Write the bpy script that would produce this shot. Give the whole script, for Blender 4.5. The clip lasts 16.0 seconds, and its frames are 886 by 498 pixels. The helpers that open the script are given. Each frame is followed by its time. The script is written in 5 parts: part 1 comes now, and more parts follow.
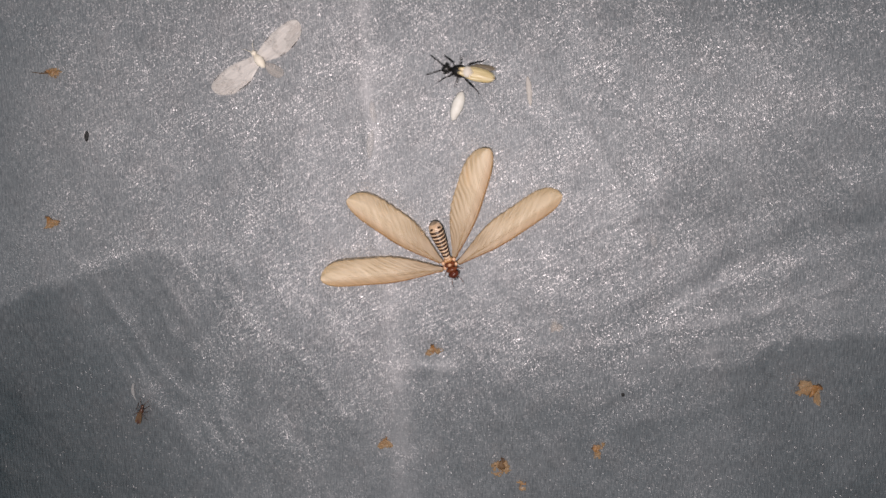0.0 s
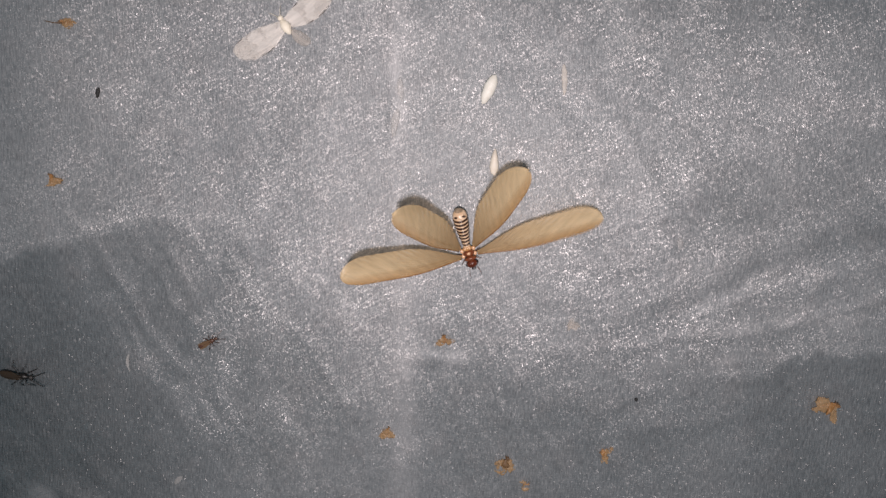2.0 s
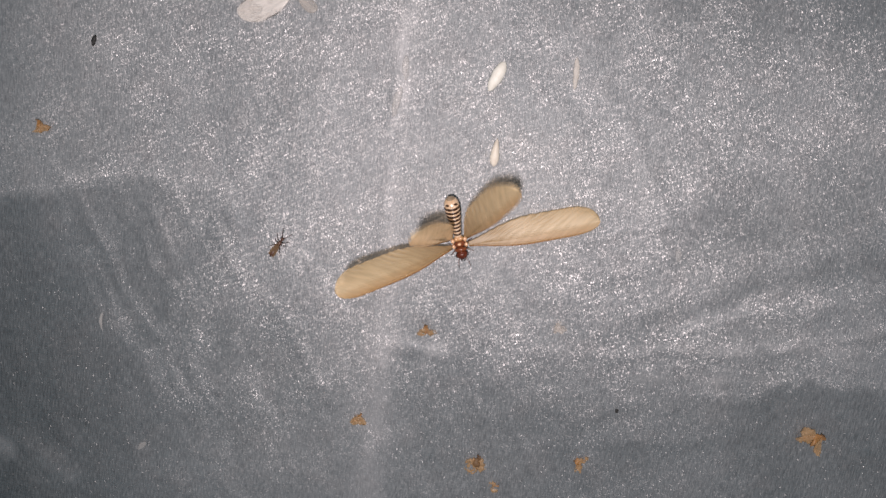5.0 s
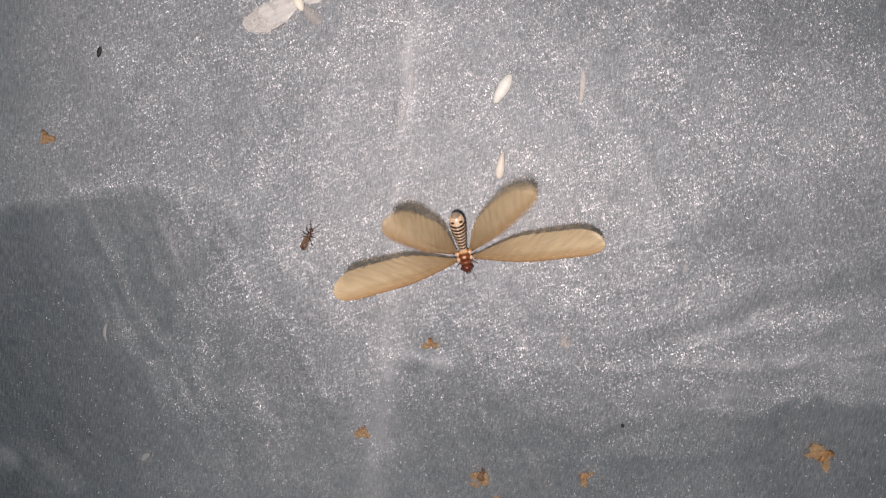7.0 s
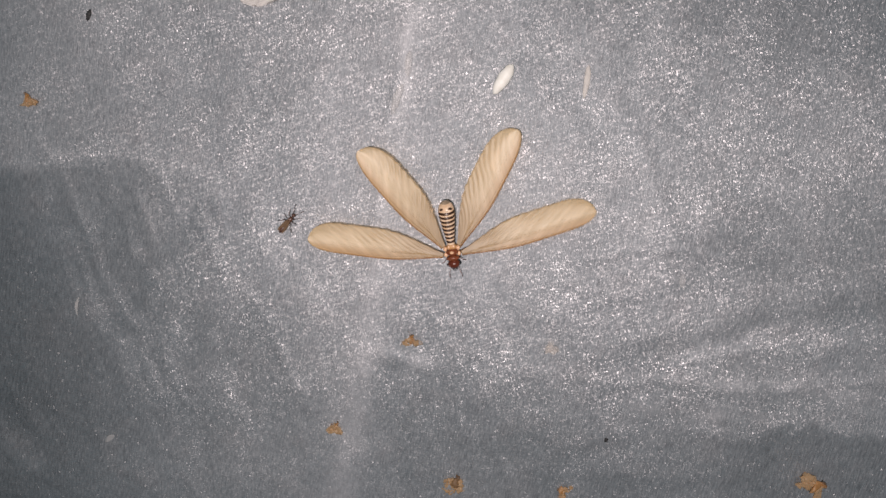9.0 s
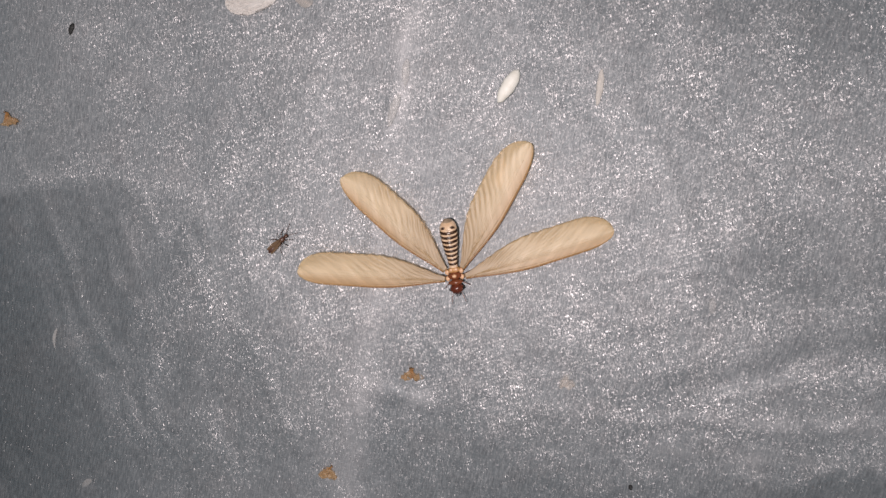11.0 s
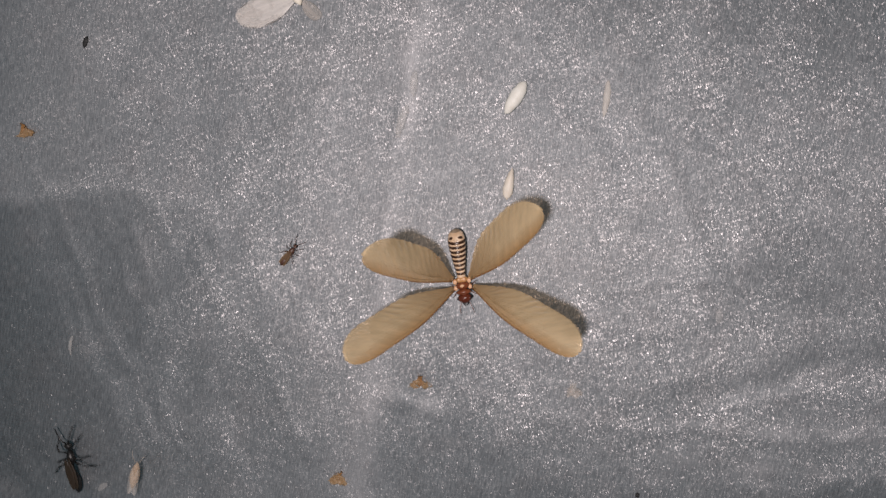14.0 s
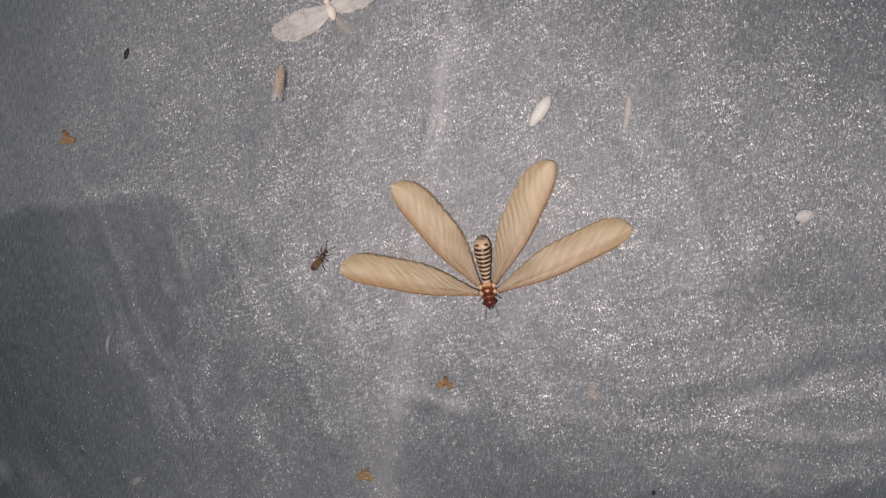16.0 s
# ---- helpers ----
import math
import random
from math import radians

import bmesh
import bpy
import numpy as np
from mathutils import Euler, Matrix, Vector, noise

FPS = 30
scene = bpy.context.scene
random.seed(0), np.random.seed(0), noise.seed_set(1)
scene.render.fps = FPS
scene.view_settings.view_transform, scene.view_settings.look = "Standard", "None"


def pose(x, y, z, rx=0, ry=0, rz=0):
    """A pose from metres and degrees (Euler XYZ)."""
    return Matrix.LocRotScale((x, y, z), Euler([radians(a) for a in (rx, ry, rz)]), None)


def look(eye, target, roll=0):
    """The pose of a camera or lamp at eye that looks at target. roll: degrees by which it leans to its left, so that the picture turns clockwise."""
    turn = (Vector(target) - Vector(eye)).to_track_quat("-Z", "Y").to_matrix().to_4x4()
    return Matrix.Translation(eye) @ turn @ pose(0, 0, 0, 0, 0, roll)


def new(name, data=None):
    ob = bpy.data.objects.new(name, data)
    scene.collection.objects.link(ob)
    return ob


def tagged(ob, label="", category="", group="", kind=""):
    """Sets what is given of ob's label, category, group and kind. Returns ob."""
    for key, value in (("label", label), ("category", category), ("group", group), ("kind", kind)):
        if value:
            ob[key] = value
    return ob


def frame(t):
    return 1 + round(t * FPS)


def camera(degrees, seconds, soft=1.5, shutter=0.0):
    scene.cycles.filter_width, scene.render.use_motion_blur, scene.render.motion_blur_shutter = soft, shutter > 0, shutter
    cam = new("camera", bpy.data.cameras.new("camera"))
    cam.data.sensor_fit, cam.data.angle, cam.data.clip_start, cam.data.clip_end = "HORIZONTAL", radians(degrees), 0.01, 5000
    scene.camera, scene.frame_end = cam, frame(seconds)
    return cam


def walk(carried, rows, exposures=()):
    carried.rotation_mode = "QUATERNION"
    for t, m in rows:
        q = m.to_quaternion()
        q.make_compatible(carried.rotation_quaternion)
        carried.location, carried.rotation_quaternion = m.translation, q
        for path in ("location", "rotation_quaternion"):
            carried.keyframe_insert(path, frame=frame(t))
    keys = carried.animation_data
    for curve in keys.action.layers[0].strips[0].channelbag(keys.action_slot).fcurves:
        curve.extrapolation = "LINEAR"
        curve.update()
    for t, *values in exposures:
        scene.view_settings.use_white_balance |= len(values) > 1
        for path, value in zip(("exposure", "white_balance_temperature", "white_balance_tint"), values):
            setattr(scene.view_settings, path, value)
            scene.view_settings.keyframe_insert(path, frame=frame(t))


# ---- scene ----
# the camera and its hand-held path over the sheet
cam = camera(64.0, 16.0, soft=1.5, shutter=0.5)
PATH = [
    (0.0, pose(-0.00000, -0.00000, 0.14617, -8.03, 3.53, -0.27)),
    (0.5, pose(-0.00091, -0.00099, 0.14375, -8.28, 3.68, 0.09)),
    (1.0, pose(-0.00163, -0.00265, 0.14108, -8.22, 3.75, 0.66)),
    (1.5, pose(-0.00392, -0.00259, 0.14136, -8.53, 3.78, 2.33)),
    (2.0, pose(-0.00691, -0.00233, 0.14150, -8.28, 2.97, 3.87)),
    (2.5, pose(-0.00449, -0.00321, 0.14153, -8.08, 2.92, 5.27)),
    (3.0, pose(-0.00376, -0.00306, 0.14077, -7.88, 2.97, 6.59)),
    (3.5, pose(-0.00350, -0.00469, 0.13968, -8.79, 3.52, 7.77)),
    (4.0, pose(-0.00444, -0.00745, 0.13781, -8.76, 3.78, 8.87)),
    (4.5, pose(-0.00539, -0.00509, 0.13672, -9.02, 3.77, 9.32)),
    (4.7, pose(-0.00456, -0.00336, 0.13674, -8.92, 3.89, 9.39)),
    (6.8, pose(-0.00418, -0.00124, 0.13623, -8.86, 4.79, 9.49)),
    (7.0, pose(-0.00451, -0.00095, 0.13566, -8.63, 4.67, 9.56)),
    (7.5, pose(-0.00221, -0.00174, 0.13314, -8.19, 4.96, 10.47)),
    (8.0, pose(-0.00182, -0.00248, 0.13174, -7.81, 5.13, 11.28)),
    (8.5, pose(-0.00213, -0.00226, 0.13075, -8.24, 5.34, 12.53)),
    (9.0, pose(-0.00092, -0.00294, 0.12989, -7.96, 5.77, 13.29)),
    (9.2, pose(0.00036, -0.00503, 0.12936, -7.17, 5.67, 13.49)),
    (11.3, pose(0.00343, -0.00820, 0.11511, -4.39, 8.50, 12.61)),
    (11.5, pose(0.00352, -0.00981, 0.11302, -4.69, 8.78, 12.59)),
    (12.0, pose(0.00142, -0.01051, 0.11172, -4.70, 8.57, 12.78)),
    (12.5, pose(0.00155, -0.00900, 0.11276, -4.88, 8.61, 12.95)),
    (13.0, pose(0.00200, -0.00897, 0.11369, -4.96, 8.60, 12.80)),
    (13.5, pose(0.00160, -0.00738, 0.11783, -4.86, 8.64, 12.63)),
    (14.0, pose(0.00359, -0.00460, 0.11924, -4.82, 8.90, 12.51)),
    (14.5, pose(0.00394, -0.00567, 0.11949, -4.75, 9.26, 12.54)),
    (15.0, pose(0.00326, -0.00563, 0.12029, -5.04, 9.47, 12.48)),
    (15.5, pose(0.00250, -0.00555, 0.12414, -4.57, 9.18, 12.86)),
    (16.0, pose(-0.00001, -0.00412, 0.12505, -4.63, 9.09, 12.99)),
]
EXPOSURES = [(0.0, 0.0), (1.5, 0.03), (4.0, 0.08), (7.0, 0.18), (8.0, 0.18), (9.0, 0.08), (11.5, 0.08), (12.5, 0.02), (14.0, -0.2), (15.5, -0.3), (16.0, -0.24)]
walk(cam, PATH, EXPOSURES)

# night: a faint sky and the phone's torch, fixed above the lens for even falloff
world = bpy.data.worlds.new("night")
scene.world = world
world.use_nodes = True
world.node_tree.nodes["Background"].inputs["Color"].default_value = (0.40, 0.70, 0.82, 1)
world.node_tree.nodes["Background"].inputs["Strength"].default_value = 0.13
torch_data = bpy.data.lights.new("torch", "SPOT")
torch_data.energy, torch_data.shadow_soft_size = 2.10, 0.006
torch_data.spot_size, torch_data.spot_blend = radians(150), 0.9
torch_data.color = (1.0, 0.879, 0.860)
torch = new("torch", torch_data)
torch.matrix_world = look((-0.007, -0.0165, 0.22), (-0.010, -0.0135, 0))


# ---- materials ----
def material(name):
    m = bpy.data.materials.new(name)
    m.use_nodes = True
    nt = m.node_tree
    return m, nt.nodes, nt.links, nt.nodes["Principled BSDF"]


def mixed(nodes, links, fac, a, b):
    n = nodes.new("ShaderNodeMix")
    n.data_type = "RGBA"
    for socket, v in ((n.inputs[0], fac), (n.inputs[6], a), (n.inputs[7], b)):
        if isinstance(v, bpy.types.NodeSocket):
            links.new(v, socket)
        else:
            socket.default_value = v if isinstance(v, (int, float)) else (*v, 1)
    return n.outputs[2]


def ramped(nodes, links, value, lo, hi, out_lo=0.0, out_hi=1.0):
    n = nodes.new("ShaderNodeMapRange")
    links.new(value, n.inputs[0])
    for i, v in enumerate((lo, hi, out_lo, out_hi)):
        n.inputs[i + 1].default_value = v
    return n.outputs[0]


def noisy(nodes, links, scale, detail=3.0, stretch=(1, 1, 1), kind="ShaderNodeTexNoise", source="Object", turn=0.0):
    co, mp, n = nodes.new("ShaderNodeTexCoord"), nodes.new("ShaderNodeMapping"), nodes.new(kind)
    links.new(co.outputs[source], mp.inputs[0])
    mp.inputs["Scale"].default_value = stretch
    if turn:
        pre = nodes.new("ShaderNodeMapping")
        pre.inputs["Rotation"].default_value = (0, 0, radians(turn))
        links.new(co.outputs[source], pre.inputs[0])
        links.new(pre.outputs[0], mp.inputs[0])
    links.new(mp.outputs[0], n.inputs["Vector"])
    n.inputs["Scale"].default_value = scale
    if "Detail" in n.inputs:
        n.inputs["Detail"].default_value = detail
    return n


def bumped(nodes, links, height, strength, distance, normal=None):
    b = nodes.new("ShaderNodeBump")
    b.inputs["Strength"].default_value, b.inputs["Distance"].default_value = strength, distance
    links.new(height, b.inputs["Height"])
    if normal is not None:
        links.new(normal, b.inputs["Normal"])
    return b.outputs[0]


def shade_leaned(nodes, links, share):
    """The cloth's normal, leaned by area to put in shade that its relief lacks."""
    at, geo = nodes.new("ShaderNodeAttribute"), nodes.new("ShaderNodeNewGeometry")
    at.attribute_name = "shade_lean"
    scl, add, nrm = nodes.new("ShaderNodeVectorMath"), nodes.new("ShaderNodeVectorMath"), nodes.new("ShaderNodeVectorMath")
    scl.operation, add.operation, nrm.operation = "SCALE", "ADD", "NORMALIZE"
    scl.inputs["Scale"].default_value = share
    links.new(at.outputs["Vector"], scl.inputs[0])
    links.new(geo.outputs["Normal"], add.inputs[0])
    links.new(scl.outputs[0], add.inputs[1])
    links.new(add.outputs[0], nrm.inputs[0])
    return nrm.outputs[0]


def facets(nodes, links, size, spread, stretch, lean=None, turn=0.0):
    """Normals of small flat flakes, each turned its own way."""
    v = noisy(nodes, links, 1 / size, 0, stretch, "ShaderNodeTexVoronoi", turn=turn)
    v.inputs["Randomness"].default_value = 1.0
    sub, scl, add, geo, nrm = (nodes.new("ShaderNodeVectorMath"), nodes.new("ShaderNodeVectorMath"), nodes.new("ShaderNodeVectorMath"),
                               nodes.new("ShaderNodeNewGeometry"), nodes.new("ShaderNodeVectorMath"))
    sub.operation, scl.operation, add.operation, nrm.operation = "SUBTRACT", "SCALE", "ADD", "NORMALIZE"
    links.new(v.outputs["Color"], sub.inputs[0])
    sub.inputs[1].default_value = (0.5, 0.5, 0.5)
    links.new(sub.outputs[0], scl.inputs[0])
    scl.inputs["Scale"].default_value = spread
    links.new(lean if lean is not None else geo.outputs["Normal"], add.inputs[0])
    links.new(scl.outputs[0], add.inputs[1])
    links.new(add.outputs[0], nrm.inputs[0])
    return nrm.outputs[0], v


def cloth_material():
    """Silver-grey satin: a dull woven ground with glittering flat yarns."""
    m, nodes, links, p = material("silver_satin")
    big = noisy(nodes, links, 28, 4)
    mid = noisy(nodes, links, 160, 4)
    weave_x = noisy(nodes, links, 1, 1, (2600, 320, 1))
    weave_y = noisy(nodes, links, 1, 1, (420, 2400, 1))
    ground = mixed(nodes, links, ramped(nodes, links, big.outputs[0], 0.35, 0.65), (0.195, 0.217, 0.232), (0.23, 0.247, 0.26))
    ground = mixed(nodes, links, ramped(nodes, links, mid.outputs[0], 0.5, 0.8, 0, 0.5), ground, (0.25, 0.245, 0.25))
    ground = mixed(nodes, links, ramped(nodes, links, weave_x.outputs[0], 0.3, 0.75, 0, 0.42), ground, (0.13, 0.135, 0.145))
    # relief shadow between the upright yarns painted dark, the yarns themselves lighter
    yarn = noisy(nodes, links, 1, 1.0, (4800, 620, 1), turn=-2)
    ground = mixed(nodes, links, ramped(nodes, links, yarn.outputs[0], 0.46, 0.70, 0, 0.46), ground, (0.08, 0.084, 0.094))
    ground = mixed(nodes, links, ramped(nodes, links, yarn.outputs[0], 0.48, 0.30, 0, 0.38), ground, (0.38, 0.385, 0.395))
    twill = noisy(nodes, links, 1, 1, (420, 2300, 1), turn=-32)
    clump = noisy(nodes, links, 95, 3)
    sparkle = nodes.new("ShaderNodeMath")
    sparkle.operation = "MULTIPLY"
    links.new(ramped(nodes, links, twill.outputs[0], 0.40, 0.60, 0.35, 1.45), sparkle.inputs[0])
    links.new(ramped(nodes, links, clump.outputs[0], 0.38, 0.62, 0.5, 1.3), sparkle.inputs[1])
    # extra glossy flakes mixed in along wrinkle lines, as painted glints
    glint_boost, shine = nodes.new("ShaderNodeAttribute"), nodes.new("ShaderNodeMath")
    glint_boost.attribute_name, shine.operation = "glint_boost", "MULTIPLY"
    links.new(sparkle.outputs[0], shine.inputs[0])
    links.new(ramped(nodes, links, glint_boost.outputs["Fac"], 0, 1, 1.0, 1.6), shine.inputs[1])
    # highlights of crease and wrinkles painted in as a paler ground
    paled = nodes.new("ShaderNodeAttribute")
    paled.attribute_name = "paled"
    ground = mixed(nodes, links, paled.outputs["Fac"], ground, (0.50, 0.492, 0.505))
    links.new(ground, p.inputs["Base Color"])
    p.inputs["Roughness"].default_value = 0.58
    p.inputs["Metallic"].default_value = 0.2
    canted = shade_leaned(nodes, links, 1.0)
    n1 = bumped(nodes, links, weave_x.outputs[0], 0.25, 0.0003, canted)
    n1 = bumped(nodes, links, weave_y.outputs[0], 0.15, 0.0003, n1)
    n1 = bumped(nodes, links, yarn.outputs[0], 0.15, 0.0003, n1)
    n1 = bumped(nodes, links, mid.outputs[0], 0.3, 0.0014, n1)
    links.new(n1, p.inputs["Normal"])
    out = nodes["Material Output"]
    shader = p.outputs[0]
    for size, spread, rough, share, tone, stretch, turn in ((0.00014, 1.1, 0.43, 0.12, (0.80, 0.77, 0.77), (1.35, 0.42, 1), -34),
                                                            (0.00010, 1.1, 0.43, 0.20, (0.76, 0.73, 0.74), (1.35, 0.45, 1), -18)):
        g = nodes.new("ShaderNodeBsdfAnisotropic")
        g.inputs["Roughness"].default_value = rough
        normal, cells = facets(nodes, links, size, spread, stretch, canted, turn)
        links.new(normal, g.inputs["Normal"])
        split = nodes.new("ShaderNodeSeparateColor")
        links.new(cells.outputs["Color"], split.inputs[0])
        g.inputs["Color"].default_value = (*tone, 1)
        mx = nodes.new("ShaderNodeMixShader")
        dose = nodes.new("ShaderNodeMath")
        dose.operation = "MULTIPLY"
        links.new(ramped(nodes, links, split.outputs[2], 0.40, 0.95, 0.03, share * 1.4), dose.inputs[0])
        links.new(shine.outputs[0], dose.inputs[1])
        links.new(dose.outputs[0], mx.inputs[0])
        links.new(shader, mx.inputs[1])
        links.new(g.outputs[0], mx.inputs[2])
        shader = mx.outputs[0]
    # a few loose flakes glint, left out of the shading lean
    g = nodes.new("ShaderNodeBsdfAnisotropic")
    g.inputs["Roughness"].default_value = 0.42
    g.inputs["Color"].default_value = (0.86, 0.84, 0.84, 1)
    normal, cells = facets(nodes, links, 0.00013, 1.5, (1.4, 0.5, 1), None, -30)
    links.new(normal, g.inputs["Normal"])
    split, mx = nodes.new("ShaderNodeSeparateColor"), nodes.new("ShaderNodeMixShader")
    links.new(cells.outputs["Color"], split.inputs[0])
    links.new(ramped(nodes, links, split.outputs[2], 0.92, 0.98, 0.0, 0.13), mx.inputs[0])
    links.new(shader, mx.inputs[1])
    links.new(g.outputs[0], mx.inputs[2])
    links.new(mx.outputs[0], out.inputs[0])
    return m


def skin_material(name, colour, dark, rough=0.35, scale=900, clear=0.0, relief=0.00006):
    """Chitin and other hard or dull insect skin."""
    m, nodes, links, p = material(name)
    n = noisy(nodes, links, scale, 4)
    f = noisy(nodes, links, scale * 5, 2)
    col = mixed(nodes, links, ramped(nodes, links, n.outputs[0], 0.35, 0.68), colour, dark)
    links.new(col, p.inputs["Base Color"])
    links.new(ramped(nodes, links, f.outputs[0], 0.3, 0.7, rough * 0.75, min(1, rough * 1.3)), p.inputs["Roughness"])
    p.inputs["Subsurface Weight"].default_value = 0.0
    links.new(bumped(nodes, links, f.outputs[0], 0.4, relief), p.inputs["Normal"])
    if clear:
        see_through(m, clear)
    return m


def see_through(m, share):
    nodes, links = m.node_tree.nodes, m.node_tree.links
    out, p = nodes["Material Output"], nodes["Principled BSDF"]
    t, mx = nodes.new("ShaderNodeBsdfTransparent"), nodes.new("ShaderNodeMixShader")
    mx.inputs[0].default_value = share
    links.new(p.outputs[0], mx.inputs[1])
    links.new(t.outputs[0], mx.inputs[2])
    links.new(mx.outputs[0], out.inputs[0])


def wing_material(name, colour, dark, clear, glow=0.3, rough=0.38, slant=0.0, tint=(1.0, 0.88, 0.72), amber=None):
    """A veined membrane, partly see-through, that passes light on."""
    m, nodes, links, p = material(name)
    streak = noisy(nodes, links, 1, 2, (14, 95, 1), source="UV", turn=slant)
    patch = noisy(nodes, links, 150, 4)
    col = mixed(nodes, links, ramped(nodes, links, streak.outputs[0], 0.38, 0.68, 0, 0.2 if amber else 0.55), colour, dark)
    col = mixed(nodes, links, ramped(nodes, links, patch.outputs[0], 0.4, 0.7, 0, 0.3 if amber else 0.5), col, dark)
    if amber:
        p.inputs["Specular IOR Level"].default_value = 0.6
        p.inputs["Coat Weight"].default_value, p.inputs["Coat Roughness"].default_value, p.inputs["Coat IOR"].default_value = 0.45, 0.5, 1.8
        p.inputs["Sheen Weight"].default_value, p.inputs["Sheen Roughness"].default_value = 1.0, 0.5
        p.inputs["Sheen Tint"].default_value = (1.0, 0.72, 0.44, 1)
        # stained amber along the front edge and brown towards the hinge
        co, cut = nodes.new("ShaderNodeTexCoord"), nodes.new("ShaderNodeSeparateXYZ")
        links.new(co.outputs["UV"], cut.inputs[0])
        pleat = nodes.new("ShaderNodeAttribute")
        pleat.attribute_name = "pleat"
        # pleat shading painted into the colour: darker troughs, whitish highlights on crests
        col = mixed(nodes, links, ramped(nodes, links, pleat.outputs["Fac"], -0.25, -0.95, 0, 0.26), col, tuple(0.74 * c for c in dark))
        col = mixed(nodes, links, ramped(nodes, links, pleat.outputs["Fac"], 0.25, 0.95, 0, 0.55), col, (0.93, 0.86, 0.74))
        col = mixed(nodes, links, ramped(nodes, links, cut.outputs[1], -0.001, 0.018, 0, 0.85), col, amber)
        col = mixed(nodes, links, ramped(nodes, links, cut.outputs[0], 0.115, 0.012, 0, 0.7), col, tuple(0.62 * c for c in amber))
    links.new(col, p.inputs["Base Color"])
    p.inputs["Roughness"].default_value = rough
    normal = bumped(nodes, links, streak.outputs[0], 0.12 if amber else 0.4, 0.0004)
    links.new(normal, p.inputs["Normal"])
    tl = nodes.new("ShaderNodeBsdfTranslucent")
    links.new(col, tl.inputs[0])
    tr = nodes.new("ShaderNodeBsdfTransparent")
    tr.inputs[0].default_value = (*tint, 1)
    m1, m2 = nodes.new("ShaderNodeMixShader"), nodes.new("ShaderNodeMixShader")
    m1.inputs[0].default_value = glow
    links.new(p.outputs[0], m1.inputs[1])
    links.new(tl.outputs[0], m1.inputs[2])
    see = ramped(nodes, links, streak.outputs[0], 0.3, 0.7, clear * 1.3, clear * 0.6)
    if amber:
        more = nodes.new("ShaderNodeMath")
        more.operation = "ADD"
        links.new(see, more.inputs[0])
        links.new(ramped(nodes, links, cut.outputs[1], -0.004, -0.034, 0.0, 0.26), more.inputs[1])
        see = more.outputs[0]
    links.new(see, m2.inputs[0])
    links.new(m1.outputs[0], m2.inputs[1])
    links.new(tr.outputs[0], m2.inputs[2])
    links.new(m2.outputs[0], nodes["Material Output"].inputs[0])
    return m


CLOTH = cloth_material()
FLOOR = skin_material("grey_concrete", (0.18, 0.18, 0.17), (0.11, 0.11, 0.11), 0.8, 60, relief=0.001)
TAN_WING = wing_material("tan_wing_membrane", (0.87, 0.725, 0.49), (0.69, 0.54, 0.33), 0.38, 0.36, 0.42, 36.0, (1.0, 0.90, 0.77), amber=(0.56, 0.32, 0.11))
TAN_EDGE = skin_material("amber_wing_edge", (0.30, 0.15, 0.055), (0.20, 0.09, 0.03), 0.4)
TAN_VEIN = skin_material("brown_vein", (0.42, 0.29, 0.15), (0.30, 0.19, 0.09), 0.45)
CREAM_BAND = skin_material("cream_abdomen_skin", (0.76, 0.57, 0.41), (0.58, 0.38, 0.23), 0.26)
TAIL_SKIN = skin_material("grey_brown_tail_skin", (0.36, 0.27, 0.19), (0.24, 0.17, 0.11), 0.35)
PEACH_SKIN = skin_material("peach_wing_joint", (0.70, 0.43, 0.26), (0.48, 0.25, 0.12), 0.28)
DARK_BAND = skin_material("dark_brown_plate", (0.062, 0.028, 0.014), (0.03, 0.013, 0.007), 0.28)
RUST = skin_material("rust_brown_chitin", (0.22, 0.062, 0.024), (0.11, 0.03, 0.013), 0.28)
DEEP_RED = skin_material("deep_red_brown_chitin", (0.13, 0.028, 0.012), (0.06, 0.014, 0.008), 0.25)
AMBER = skin_material("amber_joint", (0.55, 0.30, 0.12), (0.36, 0.16, 0.05), 0.3)
BLACK = skin_material("black_chitin", (0.014, 0.012, 0.011), (0.006, 0.005, 0.005), 0.4)
SOOT = skin_material("dull_black_speck", (0.02, 0.02, 0.02), (0.008, 0.008, 0.008), 0.7)
GOLD_WING = wing_material("honey_wing_membrane", (0.90, 0.79, 0.48), (0.62, 0.45, 0.18), 0.16, 0.25, 0.28)
SMOKE_WING = wing_material("smoky_wing_membrane", (0.06, 0.043, 0.03), (0.035, 0.025, 0.018), 0.22, 0.3, 0.4)
GREY_WING = wing_material("clear_grey_wing", (0.30, 0.26, 0.20), (0.20, 0.17, 0.12), 0.5, 0.3, 0.35)
ANT_BROWN = skin_material("ant_brown_chitin", (0.10, 0.045, 0.028), (0.05, 0.022, 0.014), 0.4)
ANT_WING = wing_material("light_brown_wing", (0.25, 0.16, 0.095), (0.16, 0.10, 0.058), 0.35, 0.3, 0.5)
WHITE = skin_material("chalk_white_husk", (0.82, 0.80, 0.74), (0.70, 0.67, 0.60), 0.55, 700)
PALE = skin_material("pale_cream_husk", (0.68, 0.58, 0.49), (0.52, 0.44, 0.37), 0.55, 700, 0.38)
CREAM = skin_material("cream_husk", (0.84, 0.78, 0.69), (0.74, 0.66, 0.56), 0.5, 700, 0.15)
MILKY = skin_material("milky_down", (0.86, 0.83, 0.79), (0.74, 0.71, 0.67), 0.6, 700, 0.42)
FAINTER = skin_material("thin_pale_film", (0.78, 0.75, 0.72), (0.62, 0.60, 0.58), 0.6, 600, 0.8)
